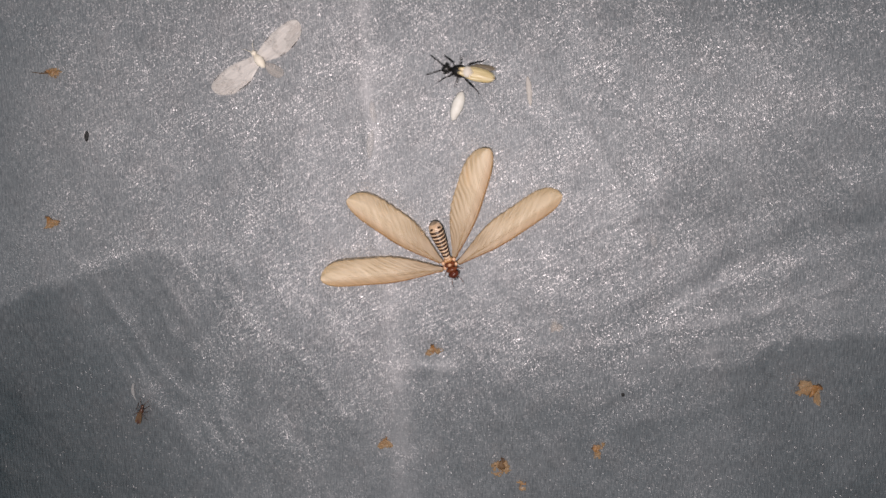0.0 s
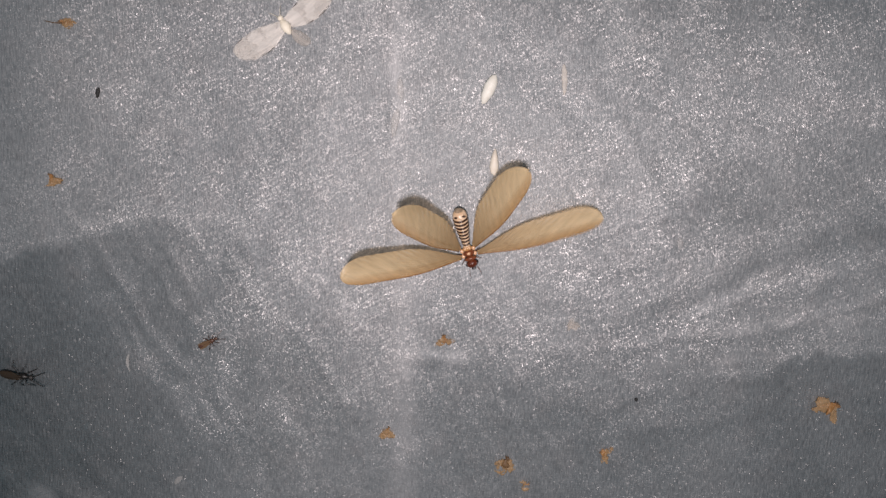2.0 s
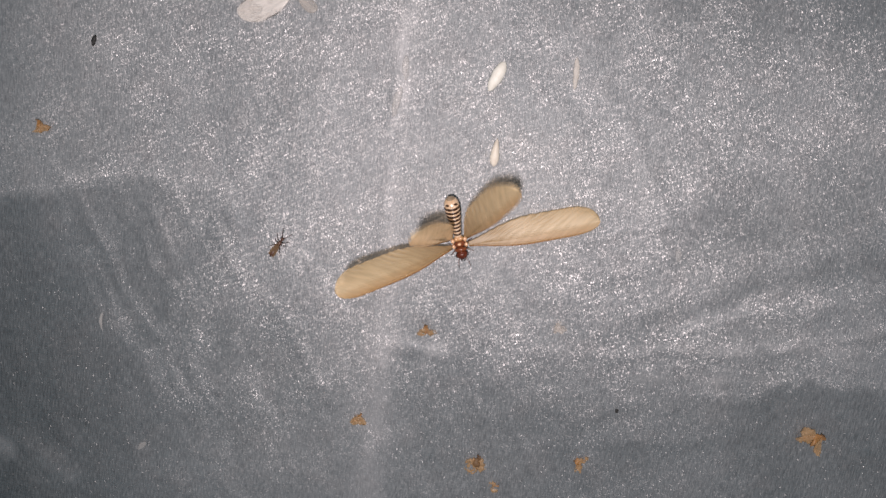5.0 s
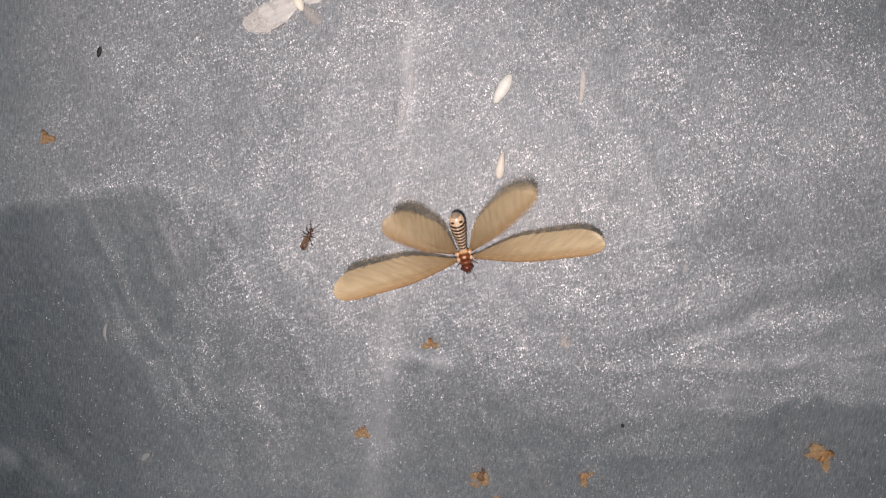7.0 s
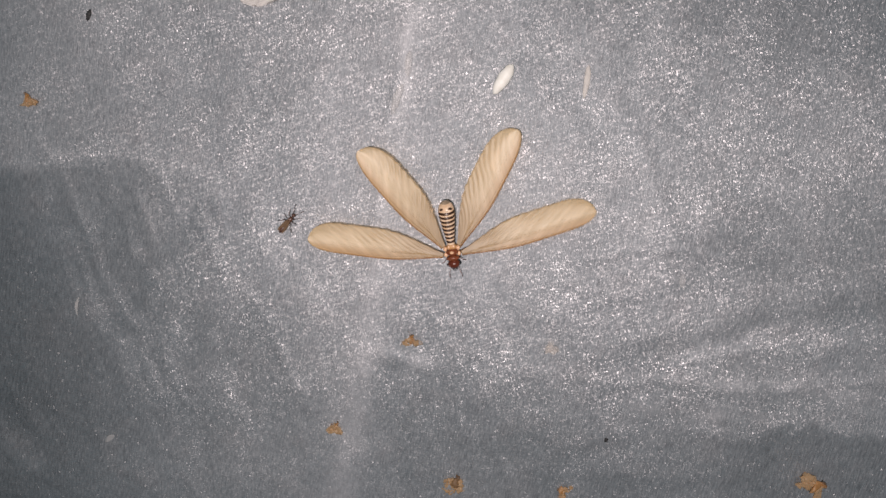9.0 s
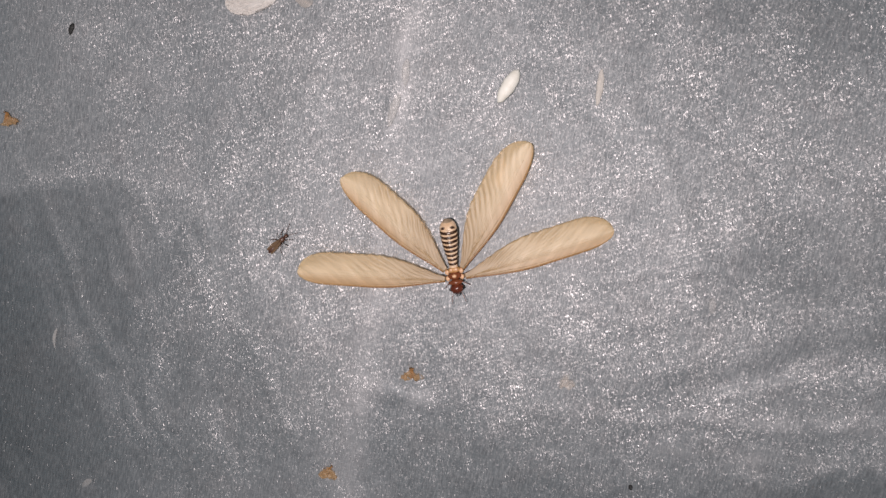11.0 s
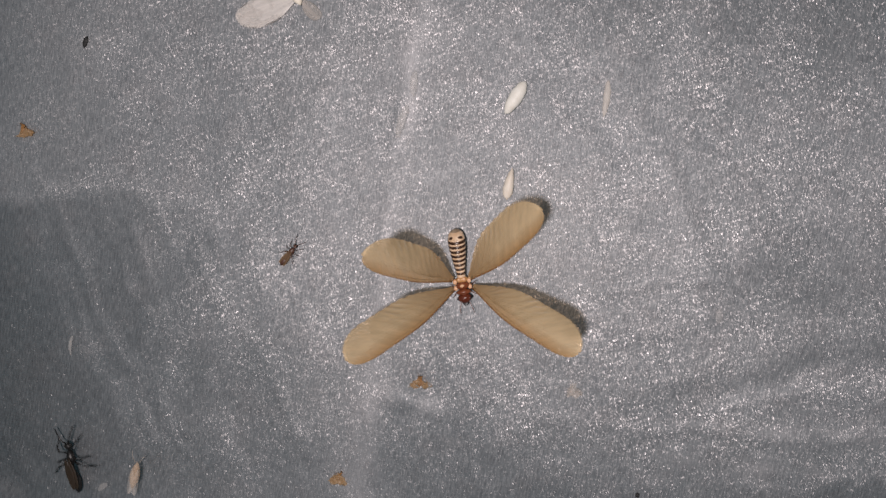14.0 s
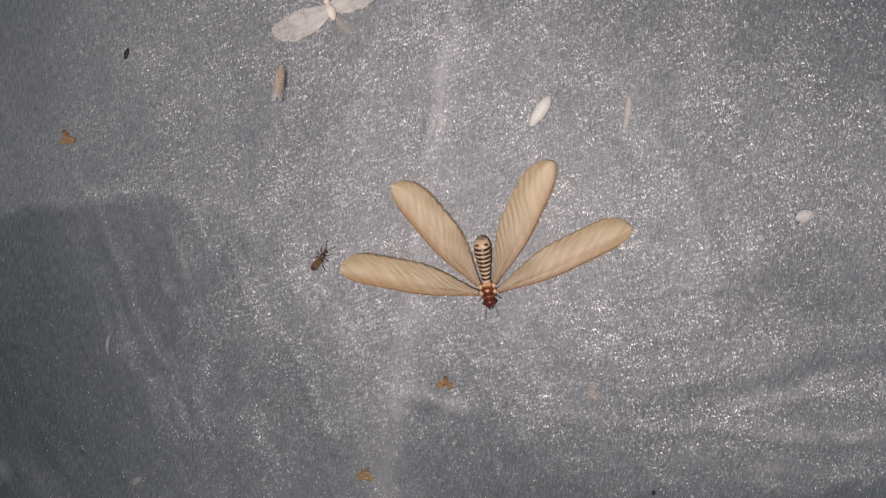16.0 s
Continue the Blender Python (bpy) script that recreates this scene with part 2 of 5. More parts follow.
PEACH = skin_material("peach_film", (0.74, 0.56, 0.40), (0.60, 0.42, 0.28), 0.6, 600, 0.62)
FAINT = skin_material("pale_film", (0.82, 0.77, 0.71), (0.70, 0.65, 0.60), 0.6, 600, 0.55)
MOTH_WING = wing_material("pale_grey_pink_wing", (0.92, 0.88, 0.84), (0.82, 0.77, 0.73), 0.50, 0.05, 0.35, 0.0, (1, 0.99, 0.98))
THIN_WING = wing_material("clear_pale_wing", (0.66, 0.62, 0.58), (0.56, 0.52, 0.49), 0.75, 0.1, 0.35, 0.0, (1, 0.99, 0.98))
MOTH_BODY = skin_material("cream_moth_body", (0.90, 0.83, 0.71), (0.78, 0.70, 0.57), 0.6)
ORANGE = skin_material("dry_orange_brown_skin", (0.42, 0.21, 0.07), (0.22, 0.11, 0.04), 0.5, 600, 0.35)
STRAW = wing_material("dry_straw_wing", (0.60, 0.44, 0.28), (0.40, 0.26, 0.13), 0.60, 0.25, tint=(1.0, 0.92, 0.82))
DRY_BROWN = skin_material("dry_brown_skin", (0.20, 0.115, 0.05), (0.11, 0.06, 0.03), 0.55, 600, 0.3)


# ---- the sheet ----
def edge(x, points):
    xs, ys = zip(*points)
    return np.interp(x, xs, ys)


def drop(d, soft):
    """Rises softly from nought where d turns positive."""
    return soft * np.logaddexp(0, d / soft)


def folds(x):
    """Folds in the cloth, where added shade begins: y in centimetres along x."""
    left_fold = edge(x, ((-30, -11), (-13, -4.9), (-10.7, -3.42), (-9.4, -2.85), (-8.6, -2.55), (-7.4, -2.2), (-6.4, -2.13), (-5.3, -2.4), (-4, -3.0), (-2, -3.6), (2, -4), (30, -6)))
    right_fold = edge(x, ((-30, -16), (-3, -7.6), (0, -5.95), (2.9, -5.02), (4.7, -4.40), (6.3, -3.95), (8.1, -3.70), (12, -3.2), (30, -1)))
    top_fold = edge(x, ((-30, 4), (-8, 3.9), (-3, 2.9), (-0.5, 2.25), (1, 2.22), (4.7, 2.35), (9, 2.8), (30, 4)))
    wave = 0.06 * np.sin(x * 2.3) + 0.05 * np.sin(x * 5.1 + 1) + 0.02 * np.sin(x * 13)
    return left_fold + wave, right_fold + wave, top_fold - 2 * wave


def smooth_step(d, soft):
    return 1 / (1 + np.exp(np.clip(-d / soft, -40, 40)))


def uneven(x, y, size, seed, octaves=4):
    """Cloudy value noise, about -1 to 1, with blobs of that size in centimetres."""
    rng = np.random.RandomState(seed)
    total, gain = np.zeros_like(x), 1.0
    for _ in range(octaves):
        grid = rng.uniform(-1, 1, (64, 64))
        u, v = x / size + 500.3, y / size + 500.7
        i, j = np.floor(u).astype(int), np.floor(v).astype(int)
        fu, fv = u - i, v - j
        fu, fv = fu * fu * (3 - 2 * fu), fv * fv * (3 - 2 * fv)
        at = lambda a, b: grid[(i + a) % 64, (j + b) % 64]
        total += gain * ((at(0, 0) * (1 - fu) + at(1, 0) * fu) * (1 - fv) + (at(0, 1) * (1 - fu) + at(1, 1) * fu) * fv)
        size, gain = size * 0.5, gain * 0.55
    return total


def near_line(x, y, points, wide):
    """One on a broken line, falling to nought over that width."""
    best = np.full_like(x, 1e9)
    for (ax, ay), (bx, by) in zip(points, points[1:]):
        dx, dy = bx - ax, by - ay
        u = np.clip(((x - ax) * dx + (y - ay) * dy) / (dx * dx + dy * dy), 0, 1)
        best = np.minimum(best, (x - ax - u * dx) ** 2 + (y - ay - u * dy) ** 2)
    return np.exp(-best / wide ** 2)


# lines lit and dimmed like ridges and a trough, without relief of their own
LIT_LINES = (((-9.6, -2.75), (-8.6, -2.38), (-7.4, -2.02), (-6.2, -1.98), (-5.2, -2.3)), ((-8.5, -3.9), (-7.4, -3.7), (-6.46, -4.1), (-6.05, -4.65), (-5.8, -5.4), (-5.4, -6.6)), ((-5.4, -3.1), (-4.8, -3.7), (-4.55, -4.9), (-4.4, -6.4)),
          ((-4.6, -2.9), (-3.4, -3.3), (-3.0, -3.9)), ((-8.0, -4.7), (-6.86, -5.76), (-6.0, -6.7)), ((3.2, -3.75), (4.2, -3.22), (5.6, -2.55), (6.6, -2.06)), ((4.0, -4.0), (5.4, -3.5), (7.2, -3.3)), ((-10.6, -8.1), (-9.76, -8.45), (-8.99, -8.66), (-8.2, -8.9)))
DIM_LINE = ((2.4, -3.6), (3.0, -3.3), (3.9, -2.85), (4.55, -2.45), (5.4, -1.95), (6.3, -1.56), (8.5, -1.1))


# thin sharp wrinkles, also given extra gloss and less lean to glint
FINE_RIDGES = (((-7.2, -3.7), (-6.2, -4.3), (-5.6, -5.6)), ((-7.0, -4.9), (-6.4, -6.2)), ((-5.4, -2.2), (-4.8, -4.3)), ((-5.4, -4.1), (-4.7, -5.6), (-3.8, -6.8)),
               ((-4.9, -3.8), (-3.8, -4.6), (-3.3, -5.5)), ((-7.8, -5.5), (-6.5, -5.8), (-5.8, -6.6)), ((1.0, -1.9), (2.1, -3.3)), ((2.4, -3.7), (3.3, -2.8), (4.5, -2.0)),
               ((2.8, -3.8), (4.6, -2.9), (6.9, -1.8)), ((0.0, -4.25), (1.2, -3.6)), ((3.1, -4.9), (5.2, -4.3), (7.2, -3.8)))


def sheet_fine(x, y):
    """Thin broken wrinkles: one on their crests."""
    sx, sy = 0.09 * uneven(x, y, 0.5, 81, 3), 0.09 * uneven(x, y, 0.5, 83, 3)
    total = sum(near_line(x + sx, y + sy, line, 0.10) for line in FINE_RIDGES)
    return np.clip(total, 0, 1) * np.clip(0.55 + 0.9 * uneven(x, y, 0.35, 85, 2), 0, 1)


def sheet_lit_lines(x, y):
    shift = 0.10 * uneven(x, y, 0.8, 51, 3)
    total = sum(near_line(x + shift, y - shift, line, 0.24) for line in LIT_LINES)
    return np.clip(total, 0, 1) * (1 - 0.75 * smooth_step(x, 0.5)) * (1 + 0.3 * smooth_step(-7.4 - y, 0.2)) * np.clip(0.75 + 0.5 * uneven(x, y, 0.5, 61, 2), 0.2, 1)


def sheet_shade_lean(x, y):
    """How far normals lean, as a level vector: shade and light falloff put in."""
    left_fold, right_fold, top_fold = folds(x)
    fade = np.clip((-2.2 - x) / 7.2, 0, 1.25) ** 1.15
    low = 0.78 * fade * smooth_step(left_fold - y, 0.05 + 0.22 * np.clip((x + 6.5) / 2, 0, 2)) * (0.80 + 0.35 * smooth_step(left_fold - 1.6 - y, 0.5))
    low = low * (1 + 0.13 * smooth_step(-4.2 - y, 0.5))
    # far left dimmed by lean, standing in for the light's falloff
    low = np.maximum(low, 0.22 * np.clip((-8.3 - x) / 3, 0, 1))
    low = np.maximum(low, smooth_step(right_fold - y, 0.05 + 0.15 * np.clip((4 - x) / 3, 0, 2)) * np.clip((x + 1) / 5, 0, 1) * (0.30 + 0.34 * np.clip((x - 1) / 6, 0, 1)))
    low = np.maximum(low, 0.28 * smooth_step(y - top_fold, 0.45) * np.clip((x + 2) / 4, 0.1, 1))
    # bottom of the cloth dimmed by lean, standing in for weaker light
    low = np.maximum(low, 0.60 * smooth_step(-4.35 - y, 0.75))
    cloud = uneven(x, y, 2.6, 5)
    right = 0.30 * np.clip(0.42 + uneven(x + 0.4 * y, y * 2.2, 3.0, 11), 0, 1) * smooth_step(x - 1.5, 0.8) * smooth_step(-0.4 - y, 0.5)
    lean = np.maximum(low * np.clip(1.0 + 0.2 * cloud, 0.6, 1.3), right)
    lean = np.maximum(lean, 0.36 * near_line(x, y + 0.16 * cloud, DIM_LINE, 0.34) * np.clip(0.8 + 0.5 * uneven(x, y, 1.1, 71, 3), 0.2, 1.1))
    # slanting streaks where the lean eases, for glints put into the dark area
    streak = 1 - np.abs(uneven(x * 1.3 + y * 0.9, (y - 0.9 * x) * 0.35, 0.42, 21, 3))
    smooth_to = np.interp(-y, (2.0, 3.4, 3.8, 5.2, 6.4, 8.2, 12), (-9.6, -9.2, -8.7, -7.9, -6.9, -6.2, -5))
    canted = smooth_step(x - smooth_to, 0.22) * smooth_step(2.4 - x, 0.6)
    lean = lean * (1 - 0.30 * smooth_step(x - smooth_to, 0.4) * smooth_step(-1.0 - x, 0.8))
    lean = lean * (1 - 0.45 * sheet_fine(x, y))
    lit_line = sheet_lit_lines(x, y)
    lean = lean * (1 - 0.32 * lit_line) - 0.05 * lit_line * np.clip(np.hypot(x + 0.8, y + 1.5) / 6, 0, 1)
    lean = lean * (1 - 0.42 * canted * np.clip(streak - 0.72, 0, 1) / 0.28) + 0.10 * (0.35 + 0.65 * smooth_step(x - smooth_to, 0.3)) * uneven(x, y, 0.7, 31, 3) * (0.5 + lean)
    ang = np.arctan2(y + 1.5, x + 0.8)
    return np.stack([0.8 * lean * np.cos(ang), 0.8 * lean * np.sin(ang), np.zeros_like(lean)], -1)


def sheet_paled(x, y):
    """Where the cloth is paler: painted crease and wrinkle highlights, and a few smears."""
    line, wide = crease(y)
    patchy = np.clip(0.55 + 0.6 * uneven(x * 2, y * 0.7, 1.2, 41), 0, 1)
    paled = (0.30 + 0.42 * smooth_step(y + 1.0, 0.5)) * np.exp(-((x - line) / (1.4 * wide)) ** 2) * patchy
    paled += 0.09 * np.exp(-((x - line + 0.5) / 0.9) ** 2) * smooth_step(-1.0 - y, 0.8)
    for cx, cy, rx, ry, much in ((-1.25, -4.68, 0.6, 0.2, 0.5), (-1.83, -0.72, 0.35, 0.16, 0.45), (-2.33, 0.25, 0.12, 0.7, 0.6), (5.6, -3.35, 1.9, 0.14, 0.25),
                                 (-9.6, -8.45, 0.9, 0.25, 0.4), (4.4, -4.2, 1.6, 0.12, 0.3), (2.4, -4.15, 0.9, 0.1, 0.25)):
        paled += much * np.exp(-((x - cx) / rx) ** 2 - ((y - cy - 0.18 * (x - cx)) / ry) ** 2) * patchy
    return np.clip(paled, 0, 0.8)


def crease(y):
    """Place and width of the long pressed crease at y."""
    return (edge(y, ((-20, -1.2), (-7.6, -1.8), (-4.5, -2.03), (-3.3, -2.12), (-0.4, -2.42), (3, -2.5), (20, -3))),
            edge(y, ((-20, 0.25), (-3, 0.22), (0, 0.14), (3, 0.2), (20, 0.3))))


def sheet_height(x, y):
    """Height of the sheet in metres; x and y in centimetres."""
    left_fold, right_fold, top_fold = folds(x)
    fade = np.clip((-2.2 - x) / 5.5, 0, 1) ** 1.4
    z = -0.10 * fade * (drop(left_fold - y, 0.08) - drop(left_fold - 1.2 - y, 0.5))
    z -= 0.08 * (drop(right_fold - y, 0.07) - drop(right_fold - 1.0 - y, 0.5))
    z -= 0.06 * (drop(y - top_fold, 0.2) - drop(y - top_fold - 1.5, 0.5))
    line, wide = crease(y)
    z += 0.03 * np.exp(-((x - line) / wide) ** 2) + 0.010 * sheet_fine(x, y)
    # small wrinkles
    for cx, cy, turn, long, short, high in WRINKLES:
        c, s = math.cos(radians(turn)), math.sin(radians(turn))
        u, v = (x - cx) * c + (y - cy) * s, (y - cy) * c - (x - cx) * s
        z += high * np.exp(-(u / long) ** 2 - ((v + 0.06 * np.sin(u * 3)) / short) ** 2)
    return z * 0.01


def make_wrinkles():
    rng = random.Random(4)
    rows = [(-1.25, -4.65, 8, 0.55, 0.14, 0.045), (4.2, -3.7, 12, 2.2, 0.10, 0.045), (6.6, -3.0, 24, 1.5, 0.11, 0.05), (2.2, -2.8, -52, 1.5, 0.06, 0.025),
            (5.6, -2.6, 20, 1.6, 0.15, 0.035), (-9.2, -8.4, -20, 1.1, 0.22, 0.07), (6.8, -0.8, -22, 1.2, 0.10, 0.035), (3.6, -5.7, 15, 2.4, 0.2, 0.03),
            (-8.3, -3.1, -48, 0.9, 0.12, 0.035), (-6.6, -3.4, -55, 1.2, 0.10, 0.03), (-7.6, -4.2, -50, 1.3, 0.11, 0.03)]
    for _ in range(60):
        rows.append((rng.uniform(-12, 10), rng.uniform(-9.5, 4), rng.gauss(-40, 45), rng.uniform(0.5, 1.6), rng.uniform(0.1, 0.3), rng.uniform(0.006, 0.018)))
    for _ in range(26):
        rows.append((rng.uniform(1.5, 9), rng.uniform(-5.2, -0.8), rng.gauss(18, 14), rng.uniform(0.4, 1.3), rng.uniform(0.06, 0.14), rng.uniform(0.012, 0.03)))
    for _ in range(22):
        rows.append((rng.uniform(-10, -3), rng.uniform(-8, -2.6), rng.gauss(-58, 16), rng.uniform(0.4, 1.1), rng.uniform(0.06, 0.14), rng.uniform(0.010, 0.026)))
    return rows


WRINKLES = make_wrinkles()


def part(name, bm, mat, parent, label="", smooth=True):
    me = bpy.data.meshes.new(name)
    bm.normal_update()
    bm.to_mesh(me)
    bm.free()
    me.materials.append(mat)
    if smooth:
        me.polygons.foreach_set("use_smooth", [True] * len(me.polygons))
    ob = new(name, me)
    if parent:
        ob.parent = parent
    if label:
        ob["label"] = label
    return ob


LOWEST = 0.0


def sheet():
    step = 0.08
    # fine where it is seen, coarse out to the hems
    fine_x, fine_y = np.arange(-15, 13, step), np.arange(-12, 8, step)
    xs = np.concatenate([np.arange(-120, -15, 3), fine_x, np.arange(13, 121, 3)])
    ys = np.concatenate([np.arange(-99, -12, 3), fine_y, np.arange(8, 100, 3)])
    gx, gy = np.meshgrid(xs, ys)
    z = sheet_height(gx, gy)
    rough = np.zeros_like(z)
    for i, (k, h) in enumerate(((0.9, 0.00022), (2.3, 0.00008))):
        for a in range(7):
            ang = a * 0.9 + i
            rough += h / 3 * np.sin(k * (gx * math.cos(ang) + gy * math.sin(ang)) * (1 + 0.13 * a) + a * a)
    z = z + rough
    global LOWEST
    LOWEST = float(z.min()) - 0.0004
    nx, ny = len(xs), len(ys)
    co = np.stack([gx * 0.01, gy * 0.01, z], -1).reshape(-1, 3)
    low = co - (0, 0, 0.0004)
    idx = np.arange(nx * ny).reshape(ny, nx)
    quads = np.stack([idx[:-1, :-1], idx[:-1, 1:], idx[1:, 1:], idx[1:, :-1]], -1).reshape(-1, 4)
    n = nx * ny
    rim = np.concatenate([idx[0, :], idx[1:, -1], idx[-1, -2::-1], idx[-2:0:-1, 0]])
    nxt = np.roll(rim, -1)
    sides = np.stack([rim, rim + n, nxt + n, nxt], -1)
    me = bpy.data.meshes.new("ground_sheet")
    me.from_pydata(np.concatenate([co, low]), [], np.concatenate([quads, quads[:, ::-1] + n, sides]).tolist())
    me.polygons.foreach_set("use_smooth", [True] * len(me.polygons))
    me.materials.append(CLOTH)
    shade_lean = np.concatenate([sheet_shade_lean(gx, gy).reshape(-1, 3)] * 2)
    paled_all = np.concatenate([sheet_paled(gx, gy).ravel()] * 2)
    me.attributes.new("paled", "FLOAT", "POINT").data.foreach_set("value", paled_all.astype(np.float32))
    glint_boost = np.concatenate([np.clip(sheet_lit_lines(gx, gy) + 0.9 * sheet_fine(gx, gy), 0, 1).ravel()] * 2)
    me.attributes.new("glint_boost", "FLOAT", "POINT").data.foreach_set("value", glint_boost.astype(np.float32))
    me.attributes.new("shade_lean", "FLOAT_VECTOR", "POINT").data.foreach_set("vector", shade_lean.astype(np.float32).ravel())
    return tagged(new("ground_sheet", me), "wrinkled silver-grey satin cloth sheet with glittering yarns", "cloth", kind="structure")


def on_sheet(x, y):
    """Height of the sheet's top at a place in centimetres."""
    return float(sheet_height(np.array([x]), np.array([y]))[0])


sheet()


def base_slab():
    """The plain slab on which the cloth lies."""
    bm = bmesh.new()
    bmesh.ops.create_cube(bm, size=1.0, matrix=Matrix.Diagonal((4.0, 4.0, 0.03, 1)))
    bmesh.ops.bevel(bm, geom=bm.edges[:], offset=0.003, segments=2, affect="EDGES")
    ob = part("floor", bm, FLOOR, None, smooth=False)
    ob.location = (-0.01, -0.025, LOWEST - 0.015)
    return tagged(ob, "plain grey slab under the cloth", "floor", kind="structure")


base_slab()


# ---- building blocks of insects, in millimetres ----
MM = 0.001


def lathe(profile, sides=14, flat=1.0, bend=0.0):
    """A body along y from rows of (y, radius); flat squashes it in height, bend lowers its end."""
    bm = bmesh.new()
    rings = []
    for y, r in profile:
        rings.append([bm.verts.new((r * math.cos(2 * math.pi * k / sides) * MM, y * MM, (r * flat * math.sin(2 * math.pi * k / sides) + bend * y * y) * MM)) for k in range(sides)])
    for a, b in zip(rings, rings[1:]):
        for k in range(sides):
            bm.faces.new((a[k], b[k], b[(k + 1) % sides], a[(k + 1) % sides]))
    bm.faces.new(rings[0])
    bm.faces.new(rings[-1][::-1])
    bmesh.ops.recalc_face_normals(bm, faces=bm.faces)
    return bm


def egg(y0, y1, wide, flat=0.85, sides=14, n=9, lean=0.0, blunt=0.7):
    """A rounded body from y0 to y1 with its widest place moved by lean."""
    rows = []
    for i in range(n + 1):
        u = i / n
        s = math.sin(math.pi * u ** (1 + lean)) ** blunt if 0 < u < 1 else 0.06
        rows.append((y0 + (y1 - y0) * u, max(0.06, s) * wide))
    return lathe(rows, sides, flat)


def tube(points, r0, r1, sides=6):
    """A tapered tube along points."""
    bm = bmesh.new()
    rings = []
    pts = [Vector(p) * MM for p in points]
    for i, p in enumerate(pts):
        d = (pts[min(i + 1, len(pts) - 1)] - pts[max(i - 1, 0)]).normalized()
        side = d.orthogonal().normalized()
        up = d.cross(side)
        r = (r0 + (r1 - r0) * i / (len(pts) - 1)) * MM
        rings.append([bm.verts.new(p + r * (math.cos(2 * math.pi * k / sides) * side + math.sin(2 * math.pi * k / sides) * up)) for k in range(sides)])
    for a, b in zip(rings, rings[1:]):
        for k in range(sides):
            bm.faces.new((a[k], b[k], b[(k + 1) % sides], a[(k + 1) % sides]))
    bm.faces.new(rings[0][::-1])
    bm.faces.new(rings[-1])
    bmesh.ops.recalc_face_normals(bm, faces=bm.faces)
    return bm


def wing_chords(u, lead, trail, root=0.14, tip_from=0.68):
    """Leading and trailing edge at u along a wing of unit length."""
    tip = math.sqrt(max(0.0, 1 - max(0.0, (u - tip_from) / (1 - tip_from)) ** 2.4))
    swell = math.sin(min(1.0, u / 0.5) * math.pi / 2)
    return lead * (root + (1 - root) * swell ** 1.2) * tip, -trail * (root + (1 - root) * swell ** 1.2) * tip


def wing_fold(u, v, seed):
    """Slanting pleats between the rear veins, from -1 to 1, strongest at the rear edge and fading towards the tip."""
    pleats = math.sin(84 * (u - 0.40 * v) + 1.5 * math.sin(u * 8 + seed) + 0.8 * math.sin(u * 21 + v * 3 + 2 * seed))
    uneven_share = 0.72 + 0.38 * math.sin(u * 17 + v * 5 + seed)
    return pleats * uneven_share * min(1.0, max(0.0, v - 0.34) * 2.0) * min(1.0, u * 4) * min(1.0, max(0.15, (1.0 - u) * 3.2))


def wing_z(u, v, ripple, camber, seed, pleat):
    """Height of a wing's skin: ripples along it, camber, and slanting pleats towards its rear edge."""
    z = ripple * math.sin(v * 15 + u * 3 + seed) * u * (1 - v * 0.4) * 0.5 - camber * (v - 0.25) ** 2 * u + camber * 0.12 * math.sin(u * 4 + seed)
    return z + pleat * wing_fold(u, v, seed)


def membrane(length, lead, trail, thick=0.05, ripple=0.12, camber=0.5, side=1, nu=26, nv=9, seed=0, root=0.14, tip_from=0.68, pleat=0.0):
    """A wing along x from its hinge, rippled between its veins; side mirrors it."""
    bm = bmesh.new()
    shade = bm.verts.layers.float.new("pleat")
    top, low = [], []
    for i in range(nu + 1):
        u = math.sin(i / nu * math.pi / 2) ** 1.15
        a, b = wing_chords(u, lead, trail, root, tip_from)
        rows = ([], [])
        for j in range(nv + 1):
            v = j / nv
            y = a + (b - a) * v
            y -= 0.7 * pleat * v ** 6 * wing_fold(u, 1.0, seed)
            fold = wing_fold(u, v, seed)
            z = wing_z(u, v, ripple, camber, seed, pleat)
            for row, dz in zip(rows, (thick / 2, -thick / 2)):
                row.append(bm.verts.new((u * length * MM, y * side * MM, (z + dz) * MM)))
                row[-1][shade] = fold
        top.append(rows[0])
        low.append(rows[1])
    for g in (top, low):
        for i in range(nu):
            for j in range(nv):
                bm.faces.new((g[i][j], g[i + 1][j], g[i + 1][j + 1], g[i][j + 1]))
    rim = [(i, 0) for i in range(nu + 1)] + [(nu, j) for j in range(1, nv + 1)] + [(i, nv) for i in range(nu - 1, -1, -1)] + [(0, j) for j in range(nv - 1, 0, -1)]
    for (i, j), (k, l) in zip(rim, rim[1:] + rim[:1]):
        bm.faces.new((top[i][j], top[k][l], low[k][l], low[i][j]))
    bmesh.ops.remove_doubles(bm, verts=bm.verts, dist=1e-7)
    bmesh.ops.recalc_face_normals(bm, faces=bm.faces)
    uv = bm.loops.layers.uv.new("chord")
    for f in bm.faces:
        for l in f.loops:
            l[uv].uv = (l.vert.co.x * 10, l.vert.co.y * side * 10)
    return bm


def wing_line(length, lead, trail, v0, v1, u0, u1, side, ripple, camber, seed, lift=0.03, n=12, tip_from=0.68, pleat=0.0):
    """Points of a vein on a wing, from chord share v0 to v1."""
    pts = []
    for i in range(n + 1):
        u = u0 + (u1 - u0) * i / n
        a, b = wing_chords(u, lead, trail, 0.14, tip_from)
        v = v0 + (v1 - v0) * (i / n) ** 1.3
        z = wing_z(u, v, ripple, camber, seed, pleat)
        pts.append((u * length, (a + (b - a) * v) * side, z + lift))
    return pts


